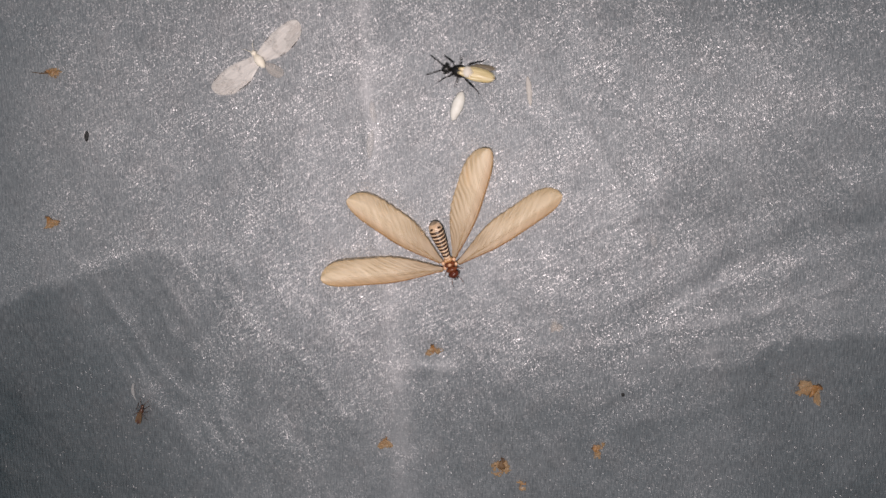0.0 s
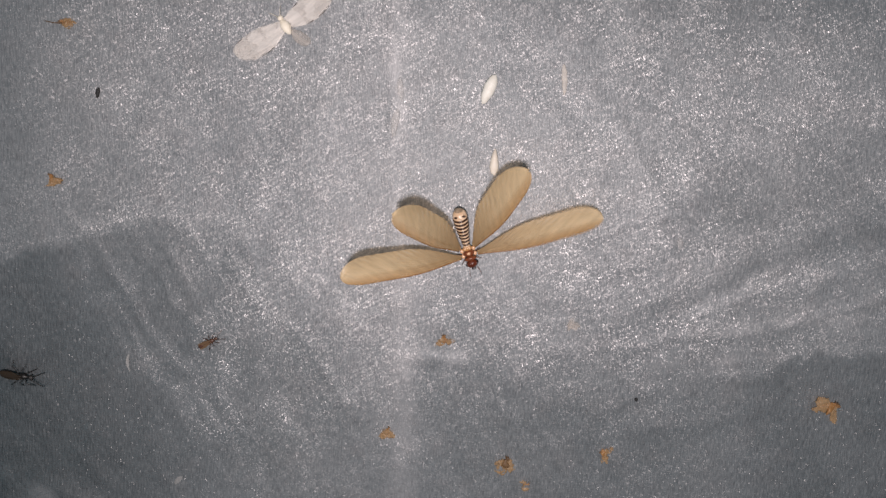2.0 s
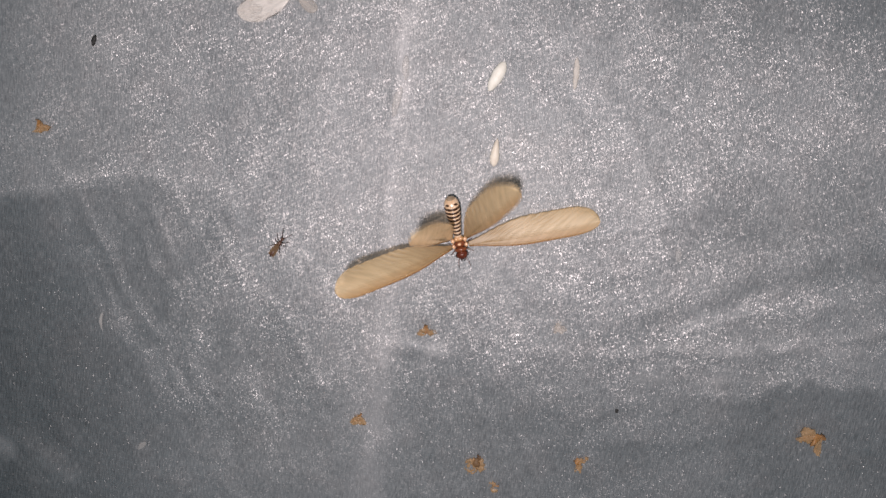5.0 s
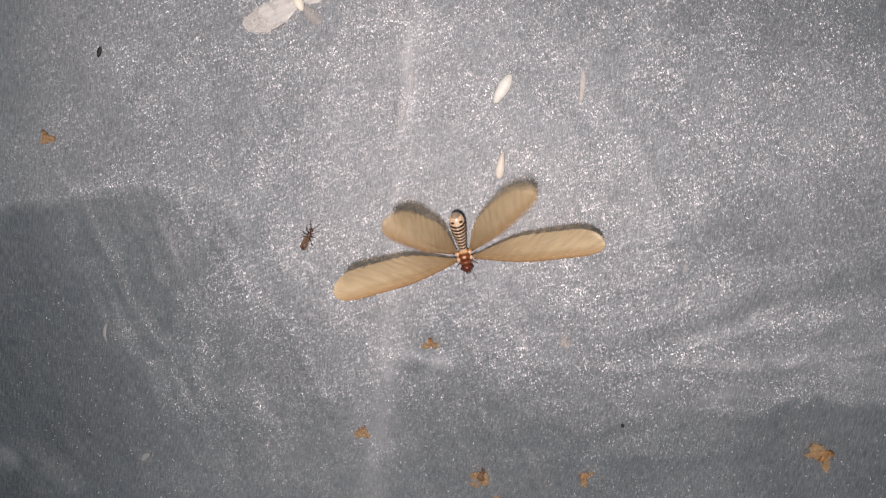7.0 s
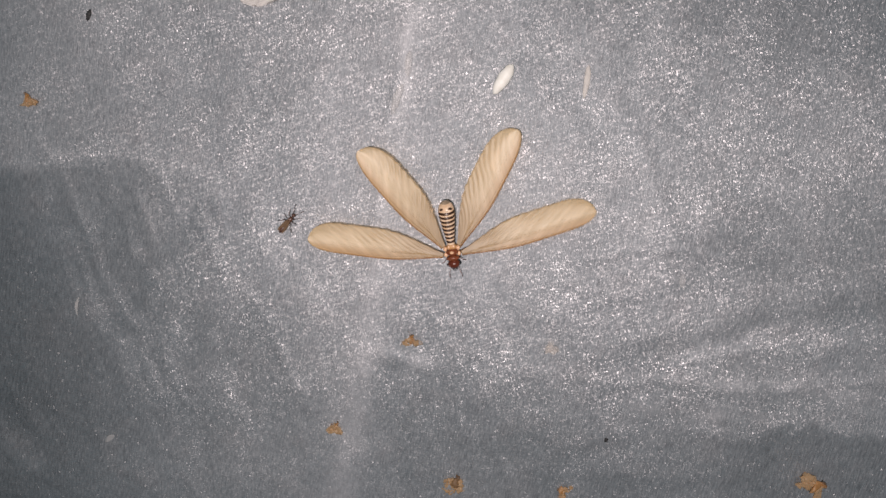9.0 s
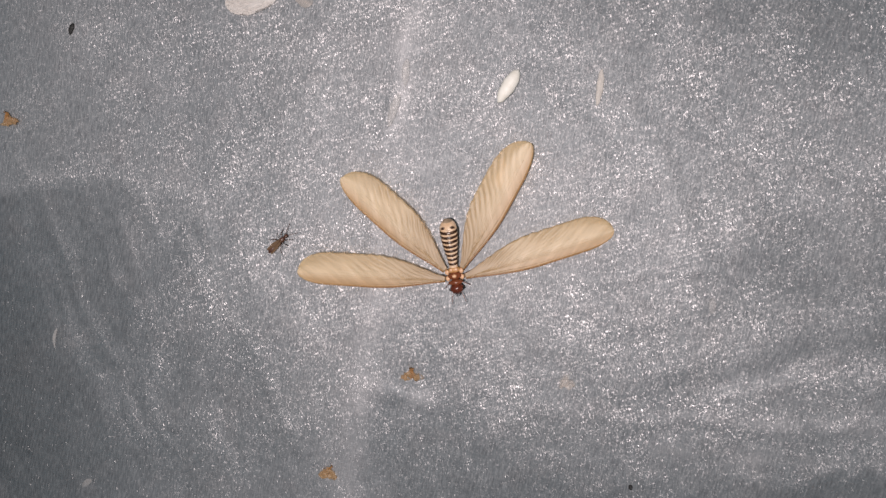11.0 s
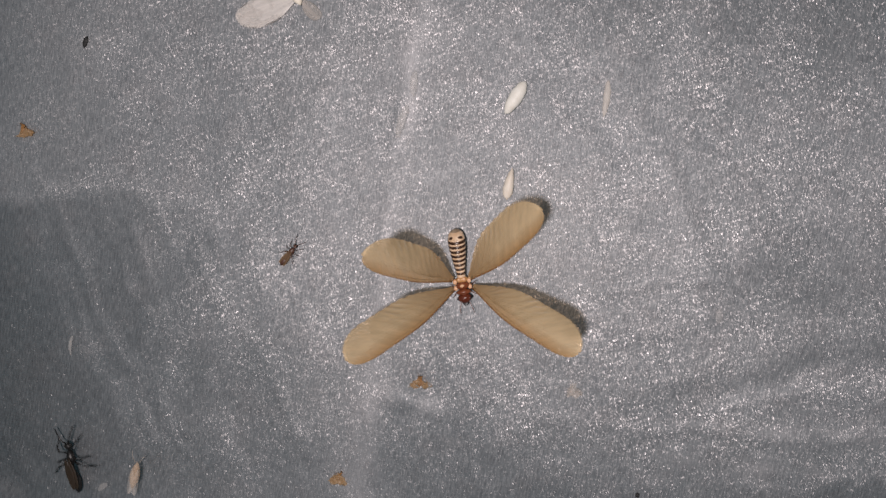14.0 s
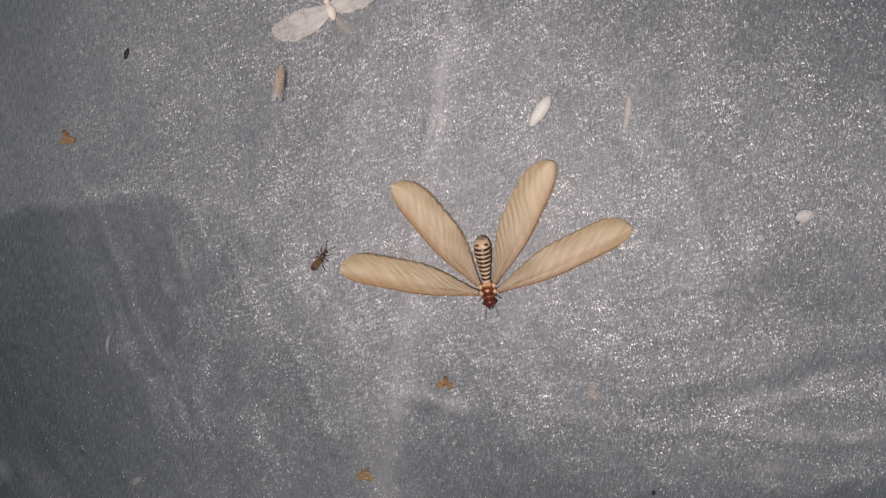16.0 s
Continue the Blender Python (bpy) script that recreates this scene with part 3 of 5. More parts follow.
def big_wing(name, parent, length, lead, trail, side, seed, veins, mats, tip_from):
    """A wing mesh with its stiff front edge and its veins as pieces."""
    ripple, camber, pleat = 0.05, 0.8, 0.11
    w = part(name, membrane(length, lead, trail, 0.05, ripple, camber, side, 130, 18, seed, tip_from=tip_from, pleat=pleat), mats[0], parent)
    part("front_edge", tube(wing_line(length, lead, trail, 0.0, 0.0, 0.0, 0.86, side, ripple, camber, seed, 0.0, 18, tip_from), 0.15, 0.025, 6), mats[1], w, "dark amber front edge of the wing")
    part("second_vein", tube(wing_line(length, lead, trail, 0.12, 0.07, 0.0, 0.80, side, ripple, camber, seed, 0.02, 18, tip_from), 0.09, 0.02, 5), mats[2], w)
    for k in range(veins):
        s = (k + 1) / (veins + 1)
        part("vein", tube(wing_line(length, lead, trail, 0.25, 0.18 + 0.8 * s, 0.02, 0.93 - 0.52 * s, side, ripple, camber, seed, 0.03, 24, tip_from, pleat), 0.045, 0.012, 4), mats[2], w)
    return w


def leg_points(side, y, reach, fore, rise):
    return [(0, 0, 0), (side * reach * 0.35, fore * 0.2, rise), (side * reach * 0.62, fore * 0.6, rise * 0.5), (side * reach * 0.8, fore * 0.85, -rise * 0.55), (side * reach, fore, -rise * 0.95)]


def insect(name, size, mats, label, category, wings=2, waist=False, wing_len=1.0, spread=8.0, antenna=0.45, leg_reach=0.42, fat=1.0, wing_wide=1.0):
    """A small six-legged insect of that length in mm, head towards +y. Returns the thing and its legs."""
    skin, belly, wing_mat, leg_mat = mats
    thing = new(name)
    tagged(thing, label, category)
    s = size
    h = 0.11 * s
    def put(pt, x, y, z):
        pt.location = (x * MM, y * MM, z * MM)
        return pt
    put(part("head", egg(-0.07 * s, 0.08 * s, 0.085 * s * fat, 0.8), skin, thing), 0, 0.36 * s, h)
    put(part("thorax", egg(-0.15 * s, 0.15 * s, 0.10 * s * fat, 0.9), skin, thing), 0, 0.16 * s, h)
    long = 0.42 * s
    put(part("abdomen", egg(-long, 0.02 * s, (0.115 if waist else 0.10) * s * fat, 0.8, lean=-0.15), belly, thing), 0, (-0.06 if waist else 0.02) * s, h * 0.95)
    if waist:
        put(part("waist", tube([(0, 0.06 * s, 0), (0, 0, 0.01 * s), (0, -0.07 * s, 0)], 0.025 * s, 0.03 * s), skin, thing), 0, 0, h)
    for side in (-1, 1):
        put(part("eye", egg(-0.025 * s, 0.025 * s, 0.03 * s, 1, 8, 5), BLACK, thing), side * 0.065 * s * fat, 0.385 * s, h * 1.15)
        a = antenna * s
        put(part("antenna", tube([(0, 0, 0), (side * 0.12 * a, 0.2 * a, 0.14 * a), (side * 0.3 * a, 0.55 * a, 0.10 * a), (side * 0.5 * a, 0.95 * a, -0.02 * a)], 0.012 * s, 0.009 * s, 5), leg_mat, thing), side * 0.03 * s, 0.42 * s, h * 1.1)
    legs = []
    for side in (-1, 1):
        for k, (y, fore) in enumerate(((0.25, 0.2), (0.16, 0.02), (0.08, -0.28))):
            r = leg_reach * s * (0.85 + 0.15 * k)
            lg = put(part("leg", tube(leg_points(side, y, r, fore * s, h * 0.9), 0.019 * s, 0.007 * s, 5), leg_mat, thing), side * 0.05 * s, y * s, h)
            legs.append((lg, side, k))
    for k in range(wings):
        side = 1 if k % 2 == 0 else -1
        w = part("wing", membrane(0.60 * s * wing_len, 0.055 * s * wing_wide, 0.08 * s * wing_wide, 0.03, 0.05, 0.1, side, 16, 5, seed=k, tip_from=0.35), wing_mat, thing)
        w.matrix_basis = pose(side * 0.035 * s * MM, 0.17 * s * MM, (h + (0.095 + 0.006 * k) * s) * MM, 0, 5, -90 + side * (spread + (3 if k > 1 else 0)))
    return thing, legs


def gait(legs, start, stop, rate=4.0, swing=16.0):
    """Keys the legs of a walking insect."""
    for leg, side, k in legs:
        rest = leg.location.copy()
        rows = []
        n = max(2, int((stop - start) * 10))
        for i in range(n + 1):
            t = start + (stop - start) * i / n
            a = swing * math.sin(2 * math.pi * rate * t * 0.37 + math.pi * ((k + (side > 0)) % 2))
            rows.append((t, Matrix.Translation(rest) @ pose(0, 0, 0, 0, 0, a)))
        if start > 0:
            rows.insert(0, (0.0, rows[0][1]))
        if stop < 16:
            rows.append((16.0, rows[-1][1]))
        walk(leg, rows)


# ---- the winged termite ----
def termite():
    thing = new("winged_termite")
    tagged(thing, "brown winged termite with banded abdomen lying on the cloth", "termite")
    thing.matrix_basis = pose(-0.0076, -0.0235, 0, 0, 0, 202)
    def put(pt, x, y, z, rx=0):
        pt.matrix_basis = pose(x * MM, y * MM, z * MM, rx)
        return pt
    # abdomen: cream body, narrow at the thorax, with dark bands that bow towards the head
    length = 8.2
    def shape(u):
        grow = 0.66 + 0.78 * math.sin(min(1.0, u / 0.78) * math.pi / 2) ** 1.5
        return grow * math.sqrt(max(0.0, 1 - max(0.0, (u - 0.76) / 0.24) ** 2.3)) + 0.03
    def bowed(bm, much=0.34):
        for v in bm.verts:
            v.co.y += much * v.co.z
        return bm
    rows = [(-length * i / 32, shape(i / 32)) for i in range(33)]
    abdomen = part("abdomen", bowed(lathe(rows, 20, 0.85)), CREAM_BAND, thing, "cream abdomen with dark brown bands")
    abdomen.matrix_basis = pose(0, -1.3 * MM, 1.9 * MM, -4)
    for k in range(8):
        u0 = 0.075 + k * 0.094
        u1 = u0 + 0.060 + 0.001 * k
        prof = [(-length * (u0 + (u1 - u0) * i / 4), shape(u0 + (u1 - u0) * i / 4) + (0.05 if 0 < i < 4 else -0.015)) for i in range(5)]
        part("band", bowed(lathe(prof, 20, 0.85)), DARK_BAND, abdomen)
        spot = part("pale_spot", egg(-0.24, 0.24, 0.10 + 0.035 * k, 0.5, 10, 6), CREAM_BAND, abdomen)
        spot.location = (0, (-length * (u1 + 0.022) + 0.29 * shape(u1)) * MM, (shape(u1 + 0.024) * 0.85 - 0.05) * MM)
    for side in (-1, 1):
        part("side_spot", egg(-0.27, 0.27, 0.50, 0.5, 10, 6), DARK_BAND, abdomen).matrix_basis = pose(side * 0.80 * MM, (-length * 0.855 + 0.25) * MM, 0.86 * MM, 10, side * 42, side * 14)
    cap = [(-length * (0.955 + 0.045 * i / 6), shape(0.955 + 0.045 * i / 6) + (0.035 if i else -0.04)) for i in range(7)]
    part("tail_plate", bowed(lathe(cap, 20, 0.85)), TAIL_SKIN, abdomen, "dull grey-brown tail plate")
    # thorax of three plates, head and mouth
    put(part("thorax_plate", egg(-0.8, 0.7, 1.05, 0.7), AMBER, thing, "amber hind thorax plate"), 0, -0.9, 1.9)
    put(part("thorax_plate", egg(-0.85, 0.75, 1.2, 0.75), RUST, thing), 0, 0.1, 2.0)
    for x, y, r in ((-0.42, -1.0, 0.30), (0.42, -1.0, 0.30), (0.0, 0.05, 0.42)):
        put(part("thorax_spot", egg(-0.32, 0.32, r, 0.35, 10, 6), PEACH_SKIN, thing, "pale peach spot on the thorax"), x, y, 2.50 if x else 2.80)
    put(part("neck_plate", egg(-0.6, 0.6, 1.3, 0.6), RUST, thing), 0, 1.15, 2.15)
    head = put(part("head", egg(-0.95, 1.05, 1.2, 0.75), DEEP_RED, thing, "dark red-brown shiny head"), 0, 2.15, 1.9)
    for side in (-1, 1):
        part("eye", egg(-0.3, 0.3, 0.32, 1, 10, 6), BLACK, head).location = (side * 1.0 * MM, 0.15 * MM, 0.2 * MM)
        part("mandible", tube([(side * 0.3, 0.8, -0.2), (side * 0.36, 1.15, -0.3), (side * 0.1, 1.4, -0.35)], 0.16, 0.07), BLACK, head)
        part("antenna", tube([(side * 0.6, 0.7, 0.1), (side * 0.9, 1.3, 0.2), (side * 1.1, 2.1, 0.0), (side * 1.15, 2.8, -0.5)], 0.05, 0.03, 6), RUST, head)
        for k, (y, r, fore) in enumerate(((1.1, 1.5, 1.0), (0.2, 1.7, -0.5), (-0.7, 1.8, -1.8))):
            put(part("leg", tube(leg_points(side, y, r, fore, 0.8), 0.10, 0.04, 6), RUST, thing), side * 0.8, y, 1.2)
        for y in (0.45, -0.85):
            put(part("wing_scale", egg(-0.5, 0.5, 0.40, 0.45, 10, 6), PEACH_SKIN, thing, "pale amber wing base"), side * 1.2, y * 0.8, 2.1)
    mats = (TAN_WING, TAN_EDGE, TAN_VEIN)
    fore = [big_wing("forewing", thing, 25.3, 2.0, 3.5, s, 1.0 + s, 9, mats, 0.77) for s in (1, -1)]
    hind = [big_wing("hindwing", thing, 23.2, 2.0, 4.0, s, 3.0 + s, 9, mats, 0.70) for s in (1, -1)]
    return thing, abdomen, fore[0], hind[0], hind[1], fore[1]


TERMITE, ABDOMEN, FORE_A, HIND_A, HIND_B, FORE_B = termite()


def flap(side, pair, turn, lift, twist=0.0):
    """A wing's pose on the termite: its hinge, its turn about the upright and its lift."""
    return pose(side * (1.7 if pair == 1 else 1.5) * MM, (0.5 if pair == 1 else -1.0) * MM, (2.0 if pair == 1 else 2.15) * MM, twist, -lift, turn)


def sway(pitch, turn):
    """The abdomen's pose on the termite."""
    return pose(0, -1.3 * MM, 1.9 * MM, pitch, 0, turn)


# ---- insects that walk or drift across the cloth ----
HONEY_FLY, honey_legs = insect("sawfly", 13.0, (BLACK, BLACK, GOLD_WING, BLACK), "black sawfly with folded honey-yellow wings on the cloth", "fly", 4, False, 0.92, -5, 0.24, 0.19, 1.0, 1.45)
part("collar", egg(-1.1, 1.0, 1.15, 0.45), CREAM, HONEY_FLY, "whitish base of the folded wings").location = (0.1 * MM, 0.55 * MM, 2.75 * MM)
part("hindwing", membrane(6.4, 0.5, 0.9, 0.03, 0.05, 0.1, -1, 16, 5, seed=3, tip_from=0.35), GREY_WING, HONEY_FLY, "smoky grey hind wing").matrix_basis = pose(0.7 * MM, 1.4 * MM, 1.9 * MM, 0, 6, -80)
DARK_FLY, dark_legs = insect("sawfly", 8.6, (BLACK, BLACK, SMOKE_WING, BLACK), "small black fly with folded smoky brown wings", "fly", 4, True, 1.0, -4, 0.30, 0.24, 0.85, 1.35)
WASP, wasp_legs = insect("wasp", 11.0, (BLACK, BLACK, SMOKE_WING, BLACK), "slim black wasp with smoky folded wings", "wasp", 4, True, 0.95, -3, 0.30, 0.30, 0.72, 1.05)
ANT, ant_legs = insect("winged_ant", 5.2, (ANT_BROWN, ANT_BROWN, ANT_WING, ANT_BROWN), "tiny brown winged ant beside the termite's wing", "ant", 2, True, 1.0, 6, 0.34, 0.26, 0.85)


def pale_midge(name, label, size, tall, spread, skin, wide=0.15):
    """A pale soft insect that drifts close over the cloth."""
    thing = tagged(new(name), label, "moth")
    b = part("body", egg(-size * 0.5, size * 0.4, size * wide, 0.14 / wide), skin, thing)
    b.location.z = 0.9 * MM
    for side in (-1, 1):
        w = part("wing", membrane(size * tall, size * 0.07, size * 0.12, 0.03, 0.1, 0.2, side, 14, 5, 2), THIN_WING, thing)
        w.matrix_basis = pose(side * 0.1 * size * MM, 0.2 * size * MM, 1.3 * MM, 0, 4, -90 + side * spread)
        part("antenna", tube([(side * 0.05 * size, 0.38 * size, 1.0), (side * 0.16 * size, 0.55 * size, 1.3), (side * 0.22 * size, 0.7 * size, 1.0)], 0.05, 0.03, 5), PALE, thing)
    return thing


DRIFTER = pale_midge("pale_moth", "tiny pale pinkish moth with folded wings, drifting over the cloth", 6.0, 0.9, 0.5, PEACH)
FLUTTER = pale_midge("pale_moth", "tiny whitish moth with spread wings settling on the cloth", 3.4, 0.7, 24, MILKY, 0.32)


# ---- things lying on the cloth ----
def set_down(thing, x, y, turn, lift=0.0):
    """Lays a thing on the sheet at centimetres x, y, tilted as the cloth is."""
    e = 0.12
    dzx = (on_sheet(x + e, y) - on_sheet(x - e, y)) / (2 * e * 0.01)
    dzy = (on_sheet(x, y + e) - on_sheet(x, y - e)) / (2 * e * 0.01)
    n = Vector((-dzx, -dzy, 1)).normalized()
    q = Vector((0, 0, 1)).rotation_difference(n).to_matrix().to_4x4()
    thing.matrix_basis = Matrix.Translation((x * 0.01, y * 0.01, on_sheet(x, y) + lift * MM)) @ q @ pose(0, 0, 0, 0, 0, turn)
    return thing


def crumple(bm, much, seed, size):
    """Shrivels a mesh: each corner is moved a little, near ones alike."""
    shift = Vector((seed * 3.1, seed * 1.7, 0))
    for v in bm.verts:
        v.co += noise.noise_vector(v.co / (0.22 * size * MM) + shift) * much * size * MM
        v.co.z = max(v.co.z, 0.02 * MM)
    return bm


def spread_moth():
    thing = tagged(new("moth"), "pale moth with see-through pinkish-grey wings spread flat on the cloth", "moth")
    body = part("body", egg(-1.8, 1.7, 0.95, 0.8), MOTH_BODY, thing, "cream furry moth body")
    body.location.z = 0.8 * MM
    part("head", egg(-0.5, 0.6, 0.6, 0.9), MOTH_BODY, thing).location = (0, 1.8 * MM, 0.8 * MM)
    for side in (-1, 1):
        w = part("forewing", crumple(membrane(11.2 if side < 0 else 10.9, 1.7, 3.4 if side < 0 else 3.1, 0.05, 0.10, 0.2, side, 26, 10, 2, 0.45, 0.5), 0.014, 3 + side, 11), MOTH_WING, thing)
        w.matrix_basis = pose(side * 0.3 * MM, 0.7 * MM, 0.5 * MM, 0, 0, 4 if side > 0 else 176)
        part("antenna", tube([(side * 0.25, 2.2, 0.9), (side * 0.9, 3.3, 1.0), (side * 1.5, 4.0, 0.6)], 0.06, 0.04, 5), MOTH_BODY, thing)
    h = part("hindwing", membrane(4.6, 0.8, 1.5, 0.05, 0.12, 0.2, 1, 14, 6, 1), THIN_WING, thing)
    h.matrix_basis = pose(0.5 * MM, -0.8 * MM, 0.35 * MM, 0, 0, -66)
    return thing


set_down(spread_moth(), -4.63, 1.80, 36)


def husk(name, label, category, length, wide, mat, bent=0.0, flat=0.7, taper=0.0):
    """A small grain-like husk with a slight bend and a pointed end."""
    bm = egg(-length / 2, length / 2, wide / 2, flat, 12, 12, 0.15, 0.48)
    for v in bm.verts:
        v.co.x *= 1 - taper * v.co.y / (MM * length)
        v.co.x += bent * (v.co.y / MM / length) ** 2 * length * MM
        v.co += Vector((math.sin(v.co.y * 9000), 0, math.sin(v.co.y * 7000 + v.co.x * 9000))) * 0.00004
        v.co.x += 0.04 * wide * MM * noise.noise(v.co * 1800)
    for v in bm.verts:
        v.co.z += wide / 2 * flat * MM
    return tagged(part(name, bm, mat, None), label, category)


set_down(husk("white_grain", "chalk-white rice-like grain lying on the cloth", "grain", 6.2, 2.4, WHITE), -0.60, 0.86, -20)
set_down(husk("pale_grain", "cream drop-shaped husk lying above the termite", "husk", 5.4, 1.7, CREAM, 0.05, 0.7, 1.1), -0.39, -0.53, 2)
set_down(husk("pale_sliver", "thin whitish sliver on the cloth", "husk", 6.0, 1.15, FAINT, -0.08, 0.4), 0.84, 1.14, 6)
# two pale films added to stand in for the crease's bright streak
set_down(husk("pale_sliver", "pale film on the cloth's crease, added as its bright streak", "husk", 4.6, 1.3, FAINTER, 0.1, 0.3), -2.33, 0.75, 8)
set_down(husk("pale_sliver", "pale film on the cloth's crease, added as its bright streak", "husk", 6.0, 1.5, FAINTER, 0.1, 0.3), -2.40, 0.10, -6)
set_down(husk("pale_sliver", "pale upright fleck on the dull cloth", "husk", 4.0, 0.7, FAINTER, 0.45, 0.35), -7.84, -5.30, 4)
set_down(husk("pale_sliver", "pale fleck low on the cloth", "husk", 2.6, 1.2, FAINTER, 0.2, 0.3), -6.70, -7.85, -40)
set_down(husk("pale_sliver", "small pale fleck on the cloth", "husk", 2.6, 1.2, FAINTER, 0.0, 0.3), 3.40, -1.88, 10)
set_down(husk("black_speck", "small black seed-like speck on the cloth", "speck", 2.3, 0.95, SOOT, 0.1), -8.40, 0.30, -8)
set_down(husk("black_speck", "tiny black speck on the cloth", "speck", 0.9, 0.7, SOOT), 2.88, -5.15, 30)


def dead_midge(name, label, size, mats, seed, pieces):
    """A dried, trodden insect: shrivelled body, lumps of head and thorax, torn see-through wings and thin legs."""
    rng = random.Random(seed)
    body_mat, wing_mat = mats
    thing = tagged(new(name), label, "dead insect")
    for kind, y0, y1, wide, x, mat in (("body", -0.26, 0.16, 0.095, 0.0, body_mat), ("thorax", -0.10, 0.10, 0.085, 0.05, body_mat), ("head", -0.05, 0.05, 0.05, -0.03, DRY_BROWN)):
        bm = egg(size * y0, size * y1, size * wide, 0.45, 14, 12, 0.1, 0.55)
        mat = body_mat if body_mat is FAINTER else mat
        at = Vector((x, {"body": 0.0, "thorax": 0.13, "head": 0.21}[kind], 0.06)) * size * MM
        for v in bm.verts:
            v.co += at
            v.co.x += 0.5 * (v.co.y / MM / size) ** 2 * size * MM
        part(kind, crumple(bm, 0.10, seed, size), mat, thing)
    for k in range(pieces):
        s = 1 if k % 2 else -1
        bm = membrane(size * rng.uniform(0.36, 0.64), size * 0.07, size * rng.uniform(0.16, 0.32), 0.02, 0.1, 0.1, s, 18, 9, k, 0.5, 0.55)
        turn = -90 + s * rng.uniform(30, 72) - (s * rng.uniform(15, 40) if k > 1 else 0)
        bmesh.ops.transform(bm, matrix=pose(s * 0.05 * size * MM, rng.uniform(0.0, 0.14) * size * MM, size * 0.05 * MM, 0, rng.uniform(0, 3), turn), verts=bm.verts)
        part("wing", crumple(crumple(bm, 0.10, seed + k * 2 + 5, size), 0.16, seed + k, size * 0.3), wing_mat, thing)
    for k in range(4):
        a = rng.uniform(0, 2 * math.pi)
        r = size * rng.uniform(0.24, 0.40)
        part("leg", tube([(0, 0.05 * size, size * 0.05), (math.cos(a) * r * 0.5, math.sin(a) * r * 0.5, size * 0.05), (math.cos(a + 0.5) * r, math.sin(a + 0.5) * r, 0.04)], 0.007 * size, 0.004 * size, 4), body_mat, thing)
    return thing


set_down(dead_midge("dead_midge", "small dried orange-brown midge stuck on the cloth", 4.2, (ORANGE, STRAW), 1, 3), -1.14, -4.20, 15)
set_down(dead_midge("dead_midge", "small dried orange-brown midge stuck on the cloth", 3.8, (ORANGE, STRAW), 2, 3), -2.19, -6.27, -10)
set_down(dead_midge("dead_midge", "crumpled brown dried insect with broken wings", 6.4, (DRY_BROWN, STRAW), 13, 5), 0.34, -6.78, 4)
set_down(dead_midge("dead_midge", "small dried orange insect scrap on the cloth", 3.8, (ORANGE, STRAW), 4, 3), 0.80, -7.22, -70)
set_down(dead_midge("dead_midge", "dried orange insect with straw-coloured wings", 6.4, (ORANGE, STRAW), 5, 4), 6.80, -4.99, -42)
set_down(dead_midge("dead_midge", "faint dried yellowish-brown midge on the cloth", 4.2, (ORANGE, STRAW), 6, 4), 2.35, -6.40, 60)
set_down(dead_midge("dead_midge", "small dried yellow-brown insect scrap on the cloth", 4.2, (ORANGE, STRAW), 7, 4), -9.38, -1.48, 30)
feeler_midge = dead_midge("dead_midge", "dried brown insect with a long thin feeler", 4.6, (ORANGE, STRAW), 8, 4)
part("feeler", tube([(-0.2, 0.6, 0.4), (-0.4, 2.4, 0.35), (-0.3, 4.4, 0.2)], 0.16, 0.06, 5), DRY_BROWN, feeler_midge)
set_down(feeler_midge, -9.06, 1.62, 84)
set_down(dead_midge("dead_midge", "pale dried midge lying on the cloth", 4.1, (FAINTER, THIN_WING), 9, 3), 1.44, -3.65, 25)


# ---- movements ----
def crawl(x, y, turn, high=0.0):
    """A pose on the sheet from centimetres and degrees."""
    return pose(x * 0.01, y * 0.01, on_sheet(x, y) + high * MM, 0, 0, turn)


